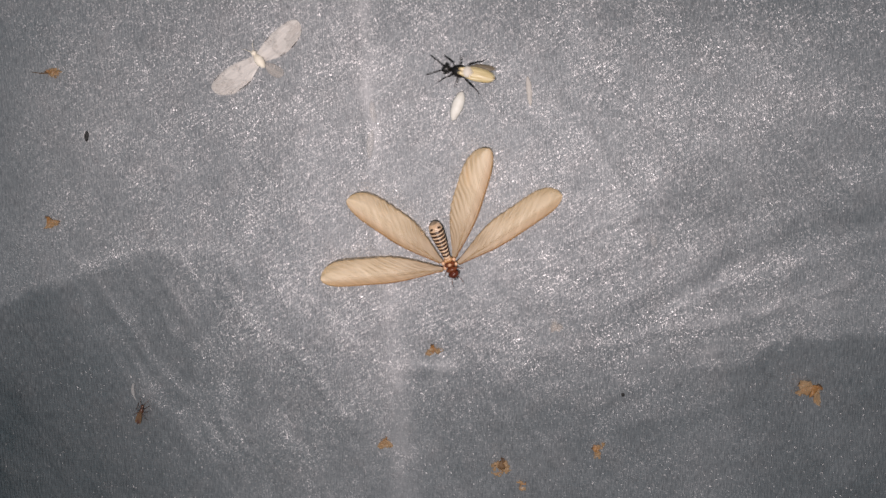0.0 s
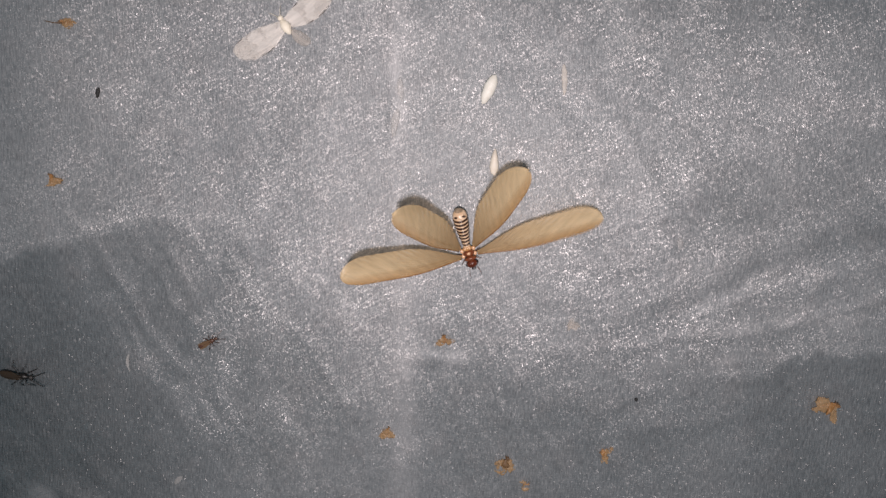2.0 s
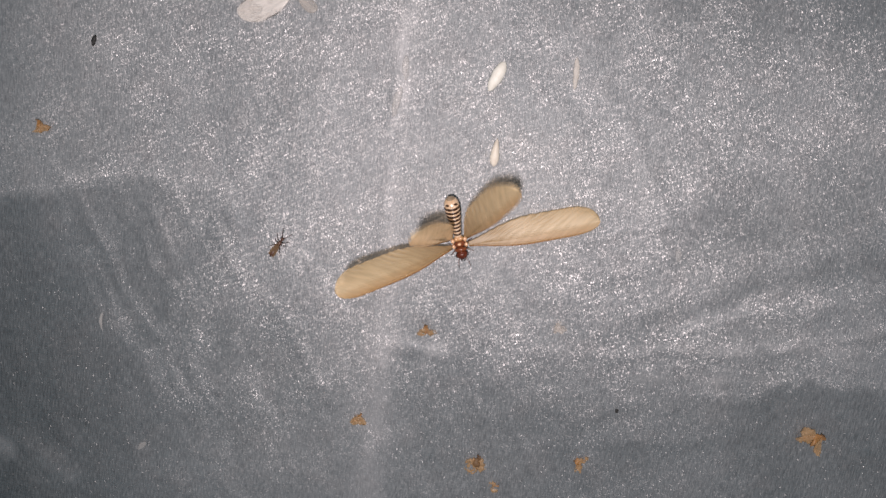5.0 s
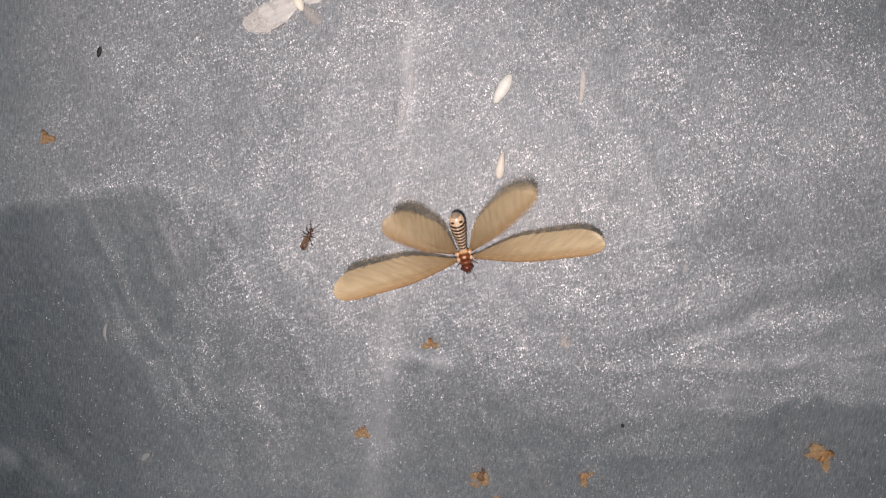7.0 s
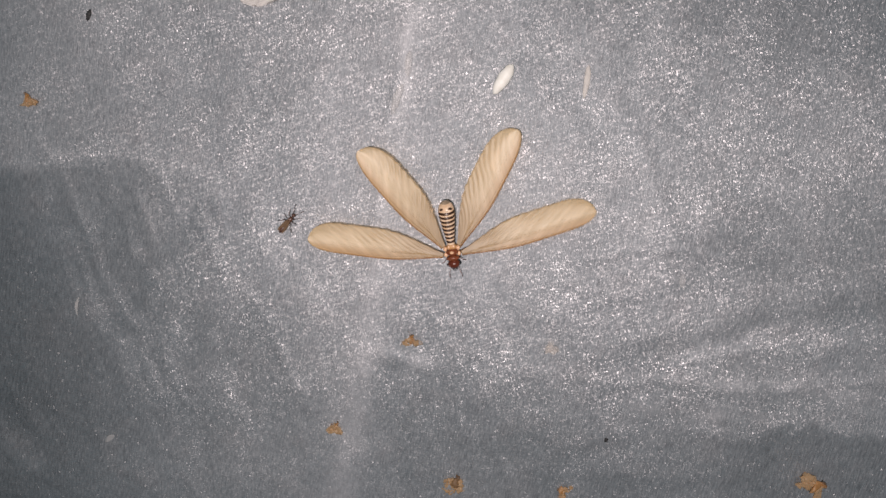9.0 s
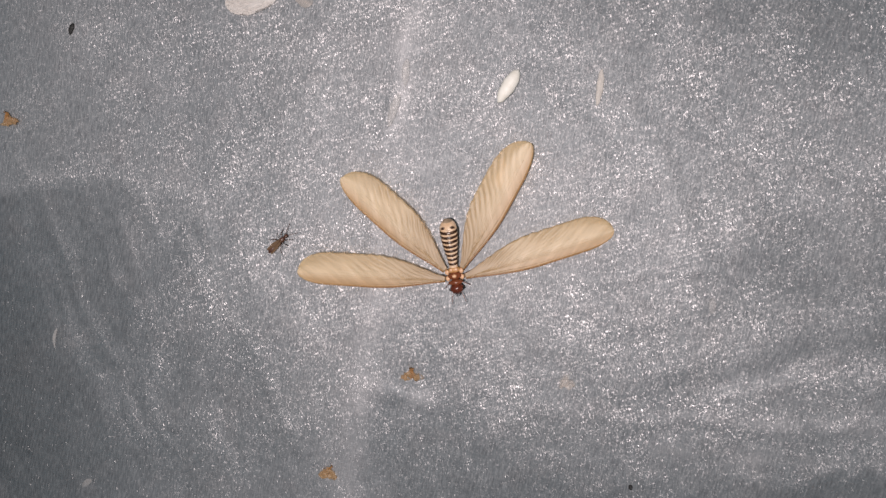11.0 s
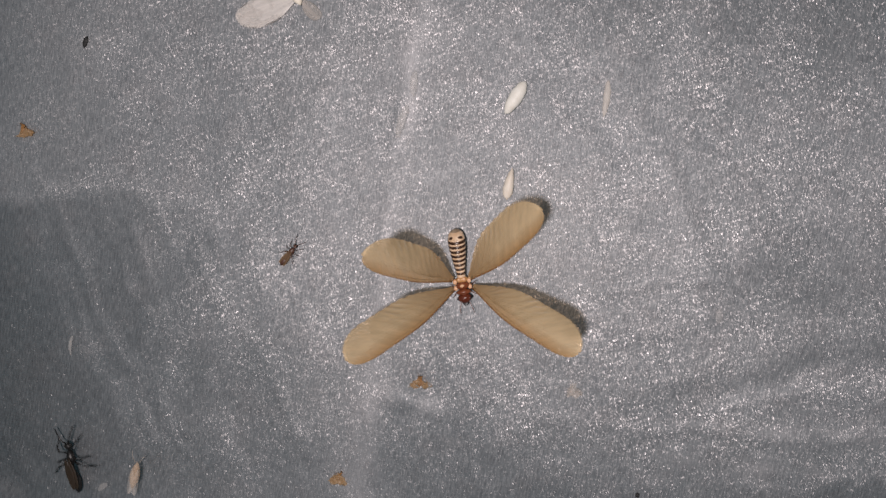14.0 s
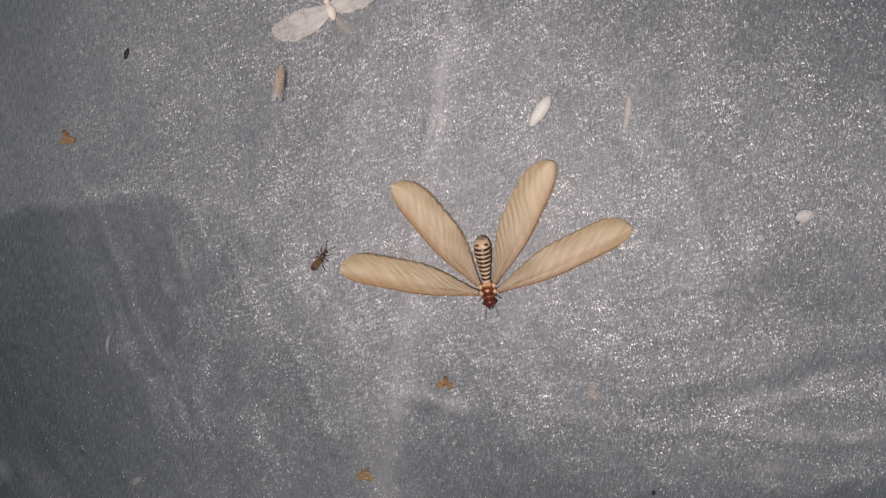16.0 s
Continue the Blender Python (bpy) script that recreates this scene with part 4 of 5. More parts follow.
def motions():
    walk(FORE_A, [
        (0.0, flap(1, 1, -17.9, 5.2)), (0.1, flap(1, 1, -15.1, 2.6)), (0.2, flap(1, 1, -12.2, 2.6)), (0.3, flap(1, 1, -13.9, 2.6)), (0.4, flap(1, 1, -14.6, 2.6)), (0.5, flap(1, 1, -19.1, 2.6)),
        (0.6, flap(1, 1, -16.8, 2.6)), (0.7, flap(1, 1, -16.2, 2.6)), (0.8, flap(1, 1, -13.4, 2.6)), (0.9, flap(1, 1, -11.2, 0.9)), (1.0, flap(1, 1, -16.1, 2.6)), (1.1, flap(1, 1, -20.0, 2.6)),
        (1.2, flap(1, 1, -16.2, 2.6)), (1.3, flap(1, 1, -4.9, 32.2)), (1.4, flap(1, 1, 2.2, 24.5)), (1.5, flap(1, 1, -9.9, 24.1)), (1.6, flap(1, 1, -15.5, 3.8)), (1.7, flap(1, 1, -17.5, 18.5)),
        (1.8, flap(1, 1, 1.2, 36.6)), (1.9, flap(1, 1, -5.5, 36.5)), (2.0, flap(1, 1, -12.8, 30.5, -9.6)), (2.1, flap(1, 1, -12.6, 25.0)), (2.2, flap(1, 1, -3.1, 34.7)), (2.3, flap(1, 1, -6.8, 30.4)),
        (2.4, flap(1, 1, -12.3, 2.6)), (2.5, flap(1, 1, -14.7, 2.5)), (2.6, flap(1, 1, -7.4, 2.6)), (2.7, flap(1, 1, 11.7, 45.6, -15.0)), (2.8, flap(1, 1, 20.3, 44.1, -15.0)), (2.9, flap(1, 1, 20.5, 45.2, -15.0)),
        (3.0, flap(1, 1, 12.0, 46.2, -15.3)), (3.1, flap(1, 1, 18.5, 51.7, -15.0)), (3.2, flap(1, 1, -22.5, 2.6)), (3.3, flap(1, 1, -15.5, 2.6)), (3.4, flap(1, 1, -20.1, 10.4)), (3.5, flap(1, 1, -14.5, 32.0)),
        (3.6, flap(1, 1, -13.4, 2.6)), (3.7, flap(1, 1, -10.5, 2.6)), (3.8, flap(1, 1, -13.2, 2.6)), (3.9, flap(1, 1, -14.9, 2.6)), (4.0, flap(1, 1, 15.4, 48.0)), (4.1, flap(1, 1, 5.0, 37.9)),
        (4.2, flap(1, 1, 1.5, 36.6)), (4.3, flap(1, 1, 1.2, 36.5)), (4.4, flap(1, 1, 0.6, 36.8)), (4.5, flap(1, 1, -11.9, -0.7)), (4.6, flap(1, 1, -7.5, 27.8)), (4.7, flap(1, 1, 8.8, 38.6)),
        (4.8, flap(1, 1, 0.6, 36.8)), (4.9, flap(1, 1, 1.5, 36.6)), (5.0, flap(1, 1, 5.0, 37.9)), (5.1, flap(1, 1, -13.4, 2.6)), (5.2, flap(1, 1, -10.5, 2.6)), (5.3, flap(1, 1, -13.2, 2.6)),
        (5.4, flap(1, 1, -14.9, 2.6)), (5.5, flap(1, 1, -11.9, -0.7)), (5.6, flap(1, 1, -7.5, 27.8)), (5.7, flap(1, 1, -9.7, 23.9)), (5.8, flap(1, 1, -12.6, 25.0)), (5.9, flap(1, 1, -3.1, 34.7)),
        (6.0, flap(1, 1, -6.8, 30.4)), (6.1, flap(1, 1, -12.3, 2.6)), (6.2, flap(1, 1, -14.7, 2.5)), (6.3, flap(1, 1, -7.4, 2.6)), (6.4, flap(1, 1, -12.3, 2.6)), (6.5, flap(1, 1, -22.5, 2.6)),
        (6.6, flap(1, 1, -15.5, 2.6)), (6.7, flap(1, 1, 0.6, 36.8)), (6.8, flap(1, 1, -14.5, 2.6)), (6.9, flap(1, 1, -9.4, 2.6)), (7.0, flap(1, 1, -1.5, 35.2)), (7.1, flap(1, 1, -10.3, 33.4)),
        (7.2, flap(1, 1, -11.7, 2.6)), (7.3, flap(1, 1, -11.5, 2.6)), (7.4, flap(1, 1, -10.0, 28.1)), (7.5, flap(1, 1, -14.2, 20.9)), (7.6, flap(1, 1, -14.1, 11.8)), (7.7, flap(1, 1, -16.1, 2.6)),
        (7.8, flap(1, 1, -16.0, 2.6)), (7.9, flap(1, 1, -17.9, 2.6)), (8.0, flap(1, 1, -14.9, 2.6)), (8.1, flap(1, 1, -14.3, 2.6)), (8.2, flap(1, 1, -13.6, 2.6)), (8.3, flap(1, 1, -12.9, 2.6)),
        (8.4, flap(1, 1, -11.9, 2.6)), (8.5, flap(1, 1, -15.2, 2.6)), (8.6, flap(1, 1, -15.6, 2.6)), (8.7, flap(1, 1, -14.2, 2.6)), (8.8, flap(1, 1, -14.3, 2.6)), (8.9, flap(1, 1, -12.6, 21.5)),
        (9.0, flap(1, 1, -15.5, 2.6)), (9.1, flap(1, 1, -14.7, 2.6)), (9.2, flap(1, 1, -18.3, 2.6)), (9.3, flap(1, 1, -14.7, 2.6)), (9.4, flap(1, 1, -15.5, 2.6)), (9.5, flap(1, 1, -14.3, 2.6)),
        (9.6, flap(1, 1, -12.6, 21.5)), (9.7, flap(1, 1, -15.6, 2.6)), (9.8, flap(1, 1, -15.2, 2.6)), (9.9, flap(1, 1, -11.5, 2.6)), (10.0, flap(1, 1, -10.0, 28.1)), (10.1, flap(1, 1, -14.7, 6.3)),
        (10.2, flap(1, 1, -14.1, 11.8)), (10.3, flap(1, 1, -16.1, 2.6)), (10.4, flap(1, 1, -16.0, 2.6)), (10.5, flap(1, 1, -17.9, 2.6)), (10.6, flap(1, 1, -14.9, 2.6)), (10.7, flap(1, 1, -14.3, 2.6)),
        (10.8, flap(1, 1, -13.6, 2.6)), (10.9, flap(1, 1, -12.9, 2.6)), (11.0, flap(1, 1, -11.9, 2.6)), (11.1, flap(1, 1, -14.3, 2.6)), (11.2, flap(1, 1, -14.7, 2.6)), (11.3, flap(1, 1, -17.2, 2.6)),
        (11.4, flap(1, 1, 2.5, 49.8, -15.0)), (11.5, flap(1, 1, 12.8, 49.5, -28.5)), (11.6, flap(1, 1, 8.2, 48.5, -15.0)), (11.7, flap(1, 1, -21.6, 28.1)), (11.8, flap(1, 1, -1.2, 42.2, -15.0)), (11.9, flap(1, 1, -3.0, 33.9)),
        (12.0, flap(1, 1, 4.2, 47.3, -32.3)), (12.1, flap(1, 1, -18.4, 2.6)), (12.2, flap(1, 1, -18.8, 2.6)), (12.3, flap(1, 1, -17.8, 2.6)), (12.4, flap(1, 1, -19.6, 2.6)), (12.5, flap(1, 1, -20.0, 2.6)),
        (12.6, flap(1, 1, -5.2, 33.6)), (12.7, flap(1, 1, -6.2, 38.6)), (12.8, flap(1, 1, -22.6, 29.0)), (12.9, flap(1, 1, -26.9, 26.9)), (13.0, flap(1, 1, -26.6, 4.9)), (13.1, flap(1, 1, -19.8, 2.6)),
        (13.2, flap(1, 1, -17.3, 2.6)), (13.3, flap(1, 1, -18.9, 2.6)), (13.4, flap(1, 1, -3.4, 30.5)), (13.5, flap(1, 1, -21.1, 20.9)), (13.6, flap(1, 1, -21.2, 2.6)), (13.7, flap(1, 1, -19.4, 2.6)),
        (13.8, flap(1, 1, -14.1, 2.6)), (13.9, flap(1, 1, 19.7, 50.3, -15.0)), (14.0, flap(1, 1, 22.4, 55.2)), (14.1, flap(1, 1, -3.5, 2.6)), (14.2, flap(1, 1, -17.3, 2.6)), (14.3, flap(1, 1, -17.3, 2.6)),
        (14.4, flap(1, 1, -21.0, 12.0)), (14.5, flap(1, 1, -19.2, 2.6)), (14.6, flap(1, 1, -18.8, 10.8)), (14.7, flap(1, 1, -17.0, 2.6)), (14.8, flap(1, 1, -16.7, 2.6)), (14.9, flap(1, 1, -23.5, 15.6)),
        (15.0, flap(1, 1, -22.3, 9.8)), (15.1, flap(1, 1, -20.3, 2.6)), (15.2, flap(1, 1, 7.9, 39.5)), (15.3, flap(1, 1, -12.9, 29.3)), (15.4, flap(1, 1, -7.6, 32.6)), (15.5, flap(1, 1, -13.0, 32.6)),
        (15.6, flap(1, 1, -18.2, 2.6)), (15.7, flap(1, 1, -12.1, 28.2)), (15.8, flap(1, 1, -15.6, 22.6)), (15.9, flap(1, 1, -17.8, 2.6)), (16.0, flap(1, 1, -18.5, 2.6)),
    ])
    walk(HIND_A, [
        (0.0, flap(1, 2, -56.4, 2.6)), (0.1, flap(1, 2, -58.0, 2.6)), (0.2, flap(1, 2, -60.7, 10.7)), (0.3, flap(1, 2, -60.7, 2.6)), (0.4, flap(1, 2, -61.1, 7.6)), (0.5, flap(1, 2, -57.7, 2.6)),
        (0.6, flap(1, 2, -57.2, 2.6)), (0.7, flap(1, 2, -57.9, 2.6)), (0.8, flap(1, 2, -61.1, 18.1)), (0.9, flap(1, 2, -46.8, -0.3)), (1.0, flap(1, 2, -60.5, 2.6)), (1.1, flap(1, 2, -61.1, 2.6)),
        (1.2, flap(1, 2, -57.7, 2.6)), (1.3, flap(1, 2, -59.9, 31.6)), (1.4, flap(1, 2, -57.2, 35.0)), (1.5, flap(1, 2, -56.8, 29.9)), (1.6, flap(1, 2, -62.3, 3.8)), (1.7, flap(1, 2, -63.6, 24.7)),
        (1.8, flap(1, 2, -38.5, 61.1)), (1.9, flap(1, 2, -49.8, 59.8)), (2.0, flap(1, 2, -56.0, 52.6)), (2.1, flap(1, 2, -54.9, 49.4)), (2.2, flap(1, 2, -53.1, 53.9)), (2.3, flap(1, 2, -42.6, 59.7)),
        (2.4, flap(1, 2, -60.4, 2.6)), (2.5, flap(1, 2, -62.4, 27.8)), (2.6, flap(1, 2, -60.8, 28.9)), (2.7, flap(1, 2, -29.1, 53.9)), (2.8, flap(1, 2, -25.7, 75.0, -15.0)), (2.9, flap(1, 2, -39.2, 74.1, -15.0)),
        (3.0, flap(1, 2, -42.6, 74.8, -15.4)), (3.1, flap(1, 2, -40.0, 75.0, -15.0)), (3.2, flap(1, 2, -57.7, 2.6)), (3.3, flap(1, 2, -60.3, 0.1)), (3.4, flap(1, 2, -58.3, 8.9)), (3.5, flap(1, 2, -56.2, 48.3)),
        (3.6, flap(1, 2, -58.5, 16.2)), (3.7, flap(1, 2, -59.4, 23.3)), (3.8, flap(1, 2, -54.9, 2.6)), (3.9, flap(1, 2, -56.4, 7.3)), (4.0, flap(1, 2, -30.4, 71.3, -17.5)), (4.1, flap(1, 2, -47.7, 75.0, -15.0)),
        (4.2, flap(1, 2, -37.2, 74.1, -15.0)), (4.3, flap(1, 2, -32.5, 75.0, -15.0)), (4.4, flap(1, 2, -34.3, 74.9, -15.0)), (4.5, flap(1, 2, -58.0, 31.2)), (4.6, flap(1, 2, -57.5, 34.7)), (4.7, flap(1, 2, -55.5, 37.5)),
        (4.8, flap(1, 2, -34.3, 74.9, -15.0)), (4.9, flap(1, 2, -37.2, 74.1, -15.0)), (5.0, flap(1, 2, -47.7, 75.0, -15.0)), (5.1, flap(1, 2, -58.5, 16.2)), (5.2, flap(1, 2, -59.4, 23.3)), (5.3, flap(1, 2, -54.9, 2.6)),
        (5.4, flap(1, 2, -56.4, 7.3)), (5.5, flap(1, 2, -58.4, 21.7)), (5.6, flap(1, 2, -57.5, 34.7)), (5.7, flap(1, 2, -53.8, 49.3)), (5.8, flap(1, 2, -54.9, 49.4)), (5.9, flap(1, 2, -53.1, 53.9)),
        (6.0, flap(1, 2, -42.6, 59.7)), (6.1, flap(1, 2, -60.4, 2.6)), (6.2, flap(1, 2, -62.7, 13.9)), (6.3, flap(1, 2, -60.8, 28.9)), (6.4, flap(1, 2, -60.4, 2.6)), (6.5, flap(1, 2, -57.7, 2.6)),
        (6.6, flap(1, 2, -60.3, 0.1)), (6.7, flap(1, 2, -34.3, 74.9, -15.0)), (6.8, flap(1, 2, -55.0, 2.6)), (6.9, flap(1, 2, -58.8, 18.4)), (7.0, flap(1, 2, -47.1, 55.4)), (7.1, flap(1, 2, -43.1, 59.6)),
        (7.2, flap(1, 2, -57.0, 23.2)), (7.3, flap(1, 2, -58.9, 11.1)), (7.4, flap(1, 2, -38.2, 61.0)), (7.5, flap(1, 2, -56.0, 49.9)), (7.6, flap(1, 2, -55.0, 49.2)), (7.7, flap(1, 2, -58.5, 0.2)),
        (7.8, flap(1, 2, -55.6, 2.6)), (7.9, flap(1, 2, -57.5, 2.6)), (8.0, flap(1, 2, -55.8, 2.6)), (8.1, flap(1, 2, -48.3, 2.6)), (8.2, flap(1, 2, -54.4, 11.8)), (8.3, flap(1, 2, -53.2, 2.6)),
        (8.4, flap(1, 2, -51.1, 2.6)), (8.5, flap(1, 2, -55.6, 2.6)), (8.6, flap(1, 2, -58.5, 4.5)), (8.7, flap(1, 2, -46.5, 2.6)), (8.8, flap(1, 2, -57.5, 4.2)), (8.9, flap(1, 2, -51.5, 56.9)),
        (9.0, flap(1, 2, -57.9, 5.6)), (9.1, flap(1, 2, -57.1, 11.6)), (9.2, flap(1, 2, -54.5, 2.6)), (9.3, flap(1, 2, -57.1, 11.6)), (9.4, flap(1, 2, -57.9, 5.6)), (9.5, flap(1, 2, -57.5, 4.2)),
        (9.6, flap(1, 2, -51.5, 56.9)), (9.7, flap(1, 2, -58.5, 4.5)), (9.8, flap(1, 2, -55.6, 2.6)), (9.9, flap(1, 2, -58.9, 11.1)), (10.0, flap(1, 2, -38.2, 61.0)), (10.1, flap(1, 2, -55.8, 48.0)),
        (10.2, flap(1, 2, -55.0, 49.2)), (10.3, flap(1, 2, -58.5, 0.2)), (10.4, flap(1, 2, -55.6, 2.6)), (10.5, flap(1, 2, -57.5, 2.6)), (10.6, flap(1, 2, -55.8, 2.6)), (10.7, flap(1, 2, -48.3, 2.6)),
        (10.8, flap(1, 2, -54.4, 11.8)), (10.9, flap(1, 2, -53.2, 2.6)), (11.0, flap(1, 2, -51.1, 2.6)), (11.1, flap(1, 2, -57.5, 4.2)), (11.2, flap(1, 2, -57.1, 11.6)), (11.3, flap(1, 2, -57.2, 2.6)),
        (11.4, flap(1, 2, -56.3, 72.2, -15.0)), (11.5, flap(1, 2, -41.6, 76.9, -10.5)), (11.6, flap(1, 2, -38.2, 75.0, -15.0)), (11.7, flap(1, 2, -60.1, 8.5)), (11.8, flap(1, 2, -50.4, 75.0, -15.0)), (11.9, flap(1, 2, -49.6, 62.0)),
        (12.0, flap(1, 2, -43.4, 77.2, -21.2)), (12.1, flap(1, 2, -52.7, 2.6)), (12.2, flap(1, 2, -53.6, 2.6)), (12.3, flap(1, 2, -50.6, 2.6)), (12.4, flap(1, 2, -54.3, 2.6)), (12.5, flap(1, 2, -57.8, 2.6)),
        (12.6, flap(1, 2, -51.0, 2.6)), (12.7, flap(1, 2, -57.1, 1.4)), (12.8, flap(1, 2, -58.4, 2.6)), (12.9, flap(1, 2, -61.3, 2.6)), (13.0, flap(1, 2, -54.9, 2.6)), (13.1, flap(1, 2, -51.7, 2.6)),
        (13.2, flap(1, 2, -51.4, 46.4)), (13.3, flap(1, 2, -57.4, 1.1)), (13.4, flap(1, 2, -46.3, 59.7)), (13.5, flap(1, 2, -59.9, 36.8)), (13.6, flap(1, 2, -54.4, 2.6)), (13.7, flap(1, 2, -58.0, 2.6)),
        (13.8, flap(1, 2, -59.2, 1.4)), (13.9, flap(1, 2, -37.3, 53.2)), (14.0, flap(1, 2, -39.6, 60.0)), (14.1, flap(1, 2, -55.3, 36.3)), (14.2, flap(1, 2, -57.5, 2.6)), (14.3, flap(1, 2, -56.7, 2.6)),
        (14.4, flap(1, 2, -54.1, 2.6)), (14.5, flap(1, 2, -58.0, 2.6)), (14.6, flap(1, 2, -58.1, 2.6)), (14.7, flap(1, 2, -57.7, 2.6)), (14.8, flap(1, 2, -54.5, 2.6)), (14.9, flap(1, 2, -59.2, 2.6)),
        (15.0, flap(1, 2, -59.5, 2.6)), (15.1, flap(1, 2, -57.8, 2.6)), (15.2, flap(1, 2, -42.8, 75.0, -15.0)), (15.3, flap(1, 2, -48.1, 61.1)), (15.4, flap(1, 2, -50.4, 58.7)), (15.5, flap(1, 2, -48.5, 61.6)),
        (15.6, flap(1, 2, -59.3, 11.0)), (15.7, flap(1, 2, -54.1, 56.0)), (15.8, flap(1, 2, -60.7, 15.6)), (15.9, flap(1, 2, -57.6, 2.6)), (16.0, flap(1, 2, -58.4, 2.6)),
    ])
    walk(HIND_B, [
        (0.0, flap(-1, 2, 230.5, 2.6)), (0.1, flap(-1, 2, 233.7, 2.6)), (0.2, flap(-1, 2, 234.0, 2.6)), (0.3, flap(-1, 2, 233.7, 2.6)), (0.4, flap(-1, 2, 235.1, 2.6)), (0.5, flap(-1, 2, 233.0, 2.6)),
        (0.6, flap(-1, 2, 233.7, 2.6)), (0.7, flap(-1, 2, 233.6, 2.6)), (0.8, flap(-1, 2, 234.9, 2.6)), (0.9, flap(-1, 2, 214.9, 2.6)), (1.0, flap(-1, 2, 235.2, 2.6)), (1.1, flap(-1, 2, 232.4, 2.6)),
        (1.2, flap(-1, 2, 233.1, 2.6)), (1.3, flap(-1, 2, 232.4, 13.3)), (1.4, flap(-1, 2, 227.4, 2.6)), (1.5, flap(-1, 2, 224.8, 15.4, 1.5)), (1.6, flap(-1, 2, 220.7, 2.6)), (1.7, flap(-1, 2, 232.7, 0.9)),
        (1.8, flap(-1, 2, 211.2, 49.2, 20.0)), (1.9, flap(-1, 2, 211.4, 49.7, 20.0)), (2.0, flap(-1, 2, 220.0, 39.3)), (2.1, flap(-1, 2, 220.4, 37.0)), (2.2, flap(-1, 2, 213.3, 46.5)), (2.3, flap(-1, 2, 213.3, 52.0, 20.0)),
        (2.4, flap(-1, 2, 231.8, 2.6)), (2.5, flap(-1, 2, 233.8, 23.9)), (2.6, flap(-1, 2, 235.4, 23.6)), (2.7, flap(-1, 2, 208.9, 31.3)), (2.8, flap(-1, 2, 209.5, 53.1, 20.0)), (2.9, flap(-1, 2, 211.8, 56.8, 20.0)),
        (3.0, flap(-1, 2, 209.5, 58.0, 24.8)), (3.1, flap(-1, 2, 205.3, 58.5, 20.0)), (3.2, flap(-1, 2, 232.4, 2.6)), (3.3, flap(-1, 2, 235.0, 2.6)), (3.4, flap(-1, 2, 232.0, 1.1)), (3.5, flap(-1, 2, 222.7, 38.1, 6.6)),
        (3.6, flap(-1, 2, 233.4, 2.6)), (3.7, flap(-1, 2, 233.5, 9.5)), (3.8, flap(-1, 2, 231.1, 2.6)), (3.9, flap(-1, 2, 233.5, 2.6)), (4.0, flap(-1, 2, 203.1, 61.1, 20.6)), (4.1, flap(-1, 2, 215.6, 53.5, 20.0)),
        (4.2, flap(-1, 2, 205.6, 54.8, 20.0)), (4.3, flap(-1, 2, 196.5, 58.9, 20.0)), (4.4, flap(-1, 2, 203.5, 55.4, 20.0)), (4.5, flap(-1, 2, 231.4, 24.4)), (4.6, flap(-1, 2, 233.4, 15.1)), (4.7, flap(-1, 2, 226.9, 1.9)),
        (4.8, flap(-1, 2, 203.5, 55.4, 20.0)), (4.9, flap(-1, 2, 205.6, 54.8, 20.0)), (5.0, flap(-1, 2, 215.6, 53.5, 20.0)), (5.1, flap(-1, 2, 233.4, 2.6)), (5.2, flap(-1, 2, 233.5, 9.5)), (5.3, flap(-1, 2, 231.1, 2.6)),
        (5.4, flap(-1, 2, 233.5, 2.6)), (5.5, flap(-1, 2, 233.5, 2.1)), (5.6, flap(-1, 2, 233.4, 15.1)), (5.7, flap(-1, 2, 222.2, 33.7)), (5.8, flap(-1, 2, 220.4, 37.0)), (5.9, flap(-1, 2, 213.3, 46.5)),
        (6.0, flap(-1, 2, 213.3, 52.0, 20.0)), (6.1, flap(-1, 2, 231.8, 2.6)), (6.2, flap(-1, 2, 235.1, 1.9)), (6.3, flap(-1, 2, 235.4, 23.6)), (6.4, flap(-1, 2, 231.8, 2.6)), (6.5, flap(-1, 2, 232.4, 2.6)),
        (6.6, flap(-1, 2, 235.0, 2.6)), (6.7, flap(-1, 2, 203.5, 55.4, 20.0)), (6.8, flap(-1, 2, 230.6, 2.6)), (6.9, flap(-1, 2, 235.2, 3.2)), (7.0, flap(-1, 2, 215.4, 44.1, 28.0)), (7.1, flap(-1, 2, 208.5, 51.7, 20.0)),
        (7.2, flap(-1, 2, 236.1, 3.6)), (7.3, flap(-1, 2, 235.9, -0.1)), (7.4, flap(-1, 2, 214.0, 45.6)), (7.5, flap(-1, 2, 225.4, 40.6)), (7.6, flap(-1, 2, 220.2, 36.3)), (7.7, flap(-1, 2, 238.1, 2.6)),
        (7.8, flap(-1, 2, 239.3, 2.6)), (7.9, flap(-1, 2, 233.8, 2.6)), (8.0, flap(-1, 2, 234.0, 2.6)), (8.1, flap(-1, 2, 232.2, 2.6)), (8.2, flap(-1, 2, 236.5, 20.8)), (8.3, flap(-1, 2, 232.4, 2.6)),
        (8.4, flap(-1, 2, 232.4, 2.6)), (8.5, flap(-1, 2, 234.2, 2.6)), (8.6, flap(-1, 2, 235.4, 2.6)), (8.7, flap(-1, 2, 231.9, 2.6)), (8.8, flap(-1, 2, 235.9, 2.6)), (8.9, flap(-1, 2, 227.6, 43.8)),
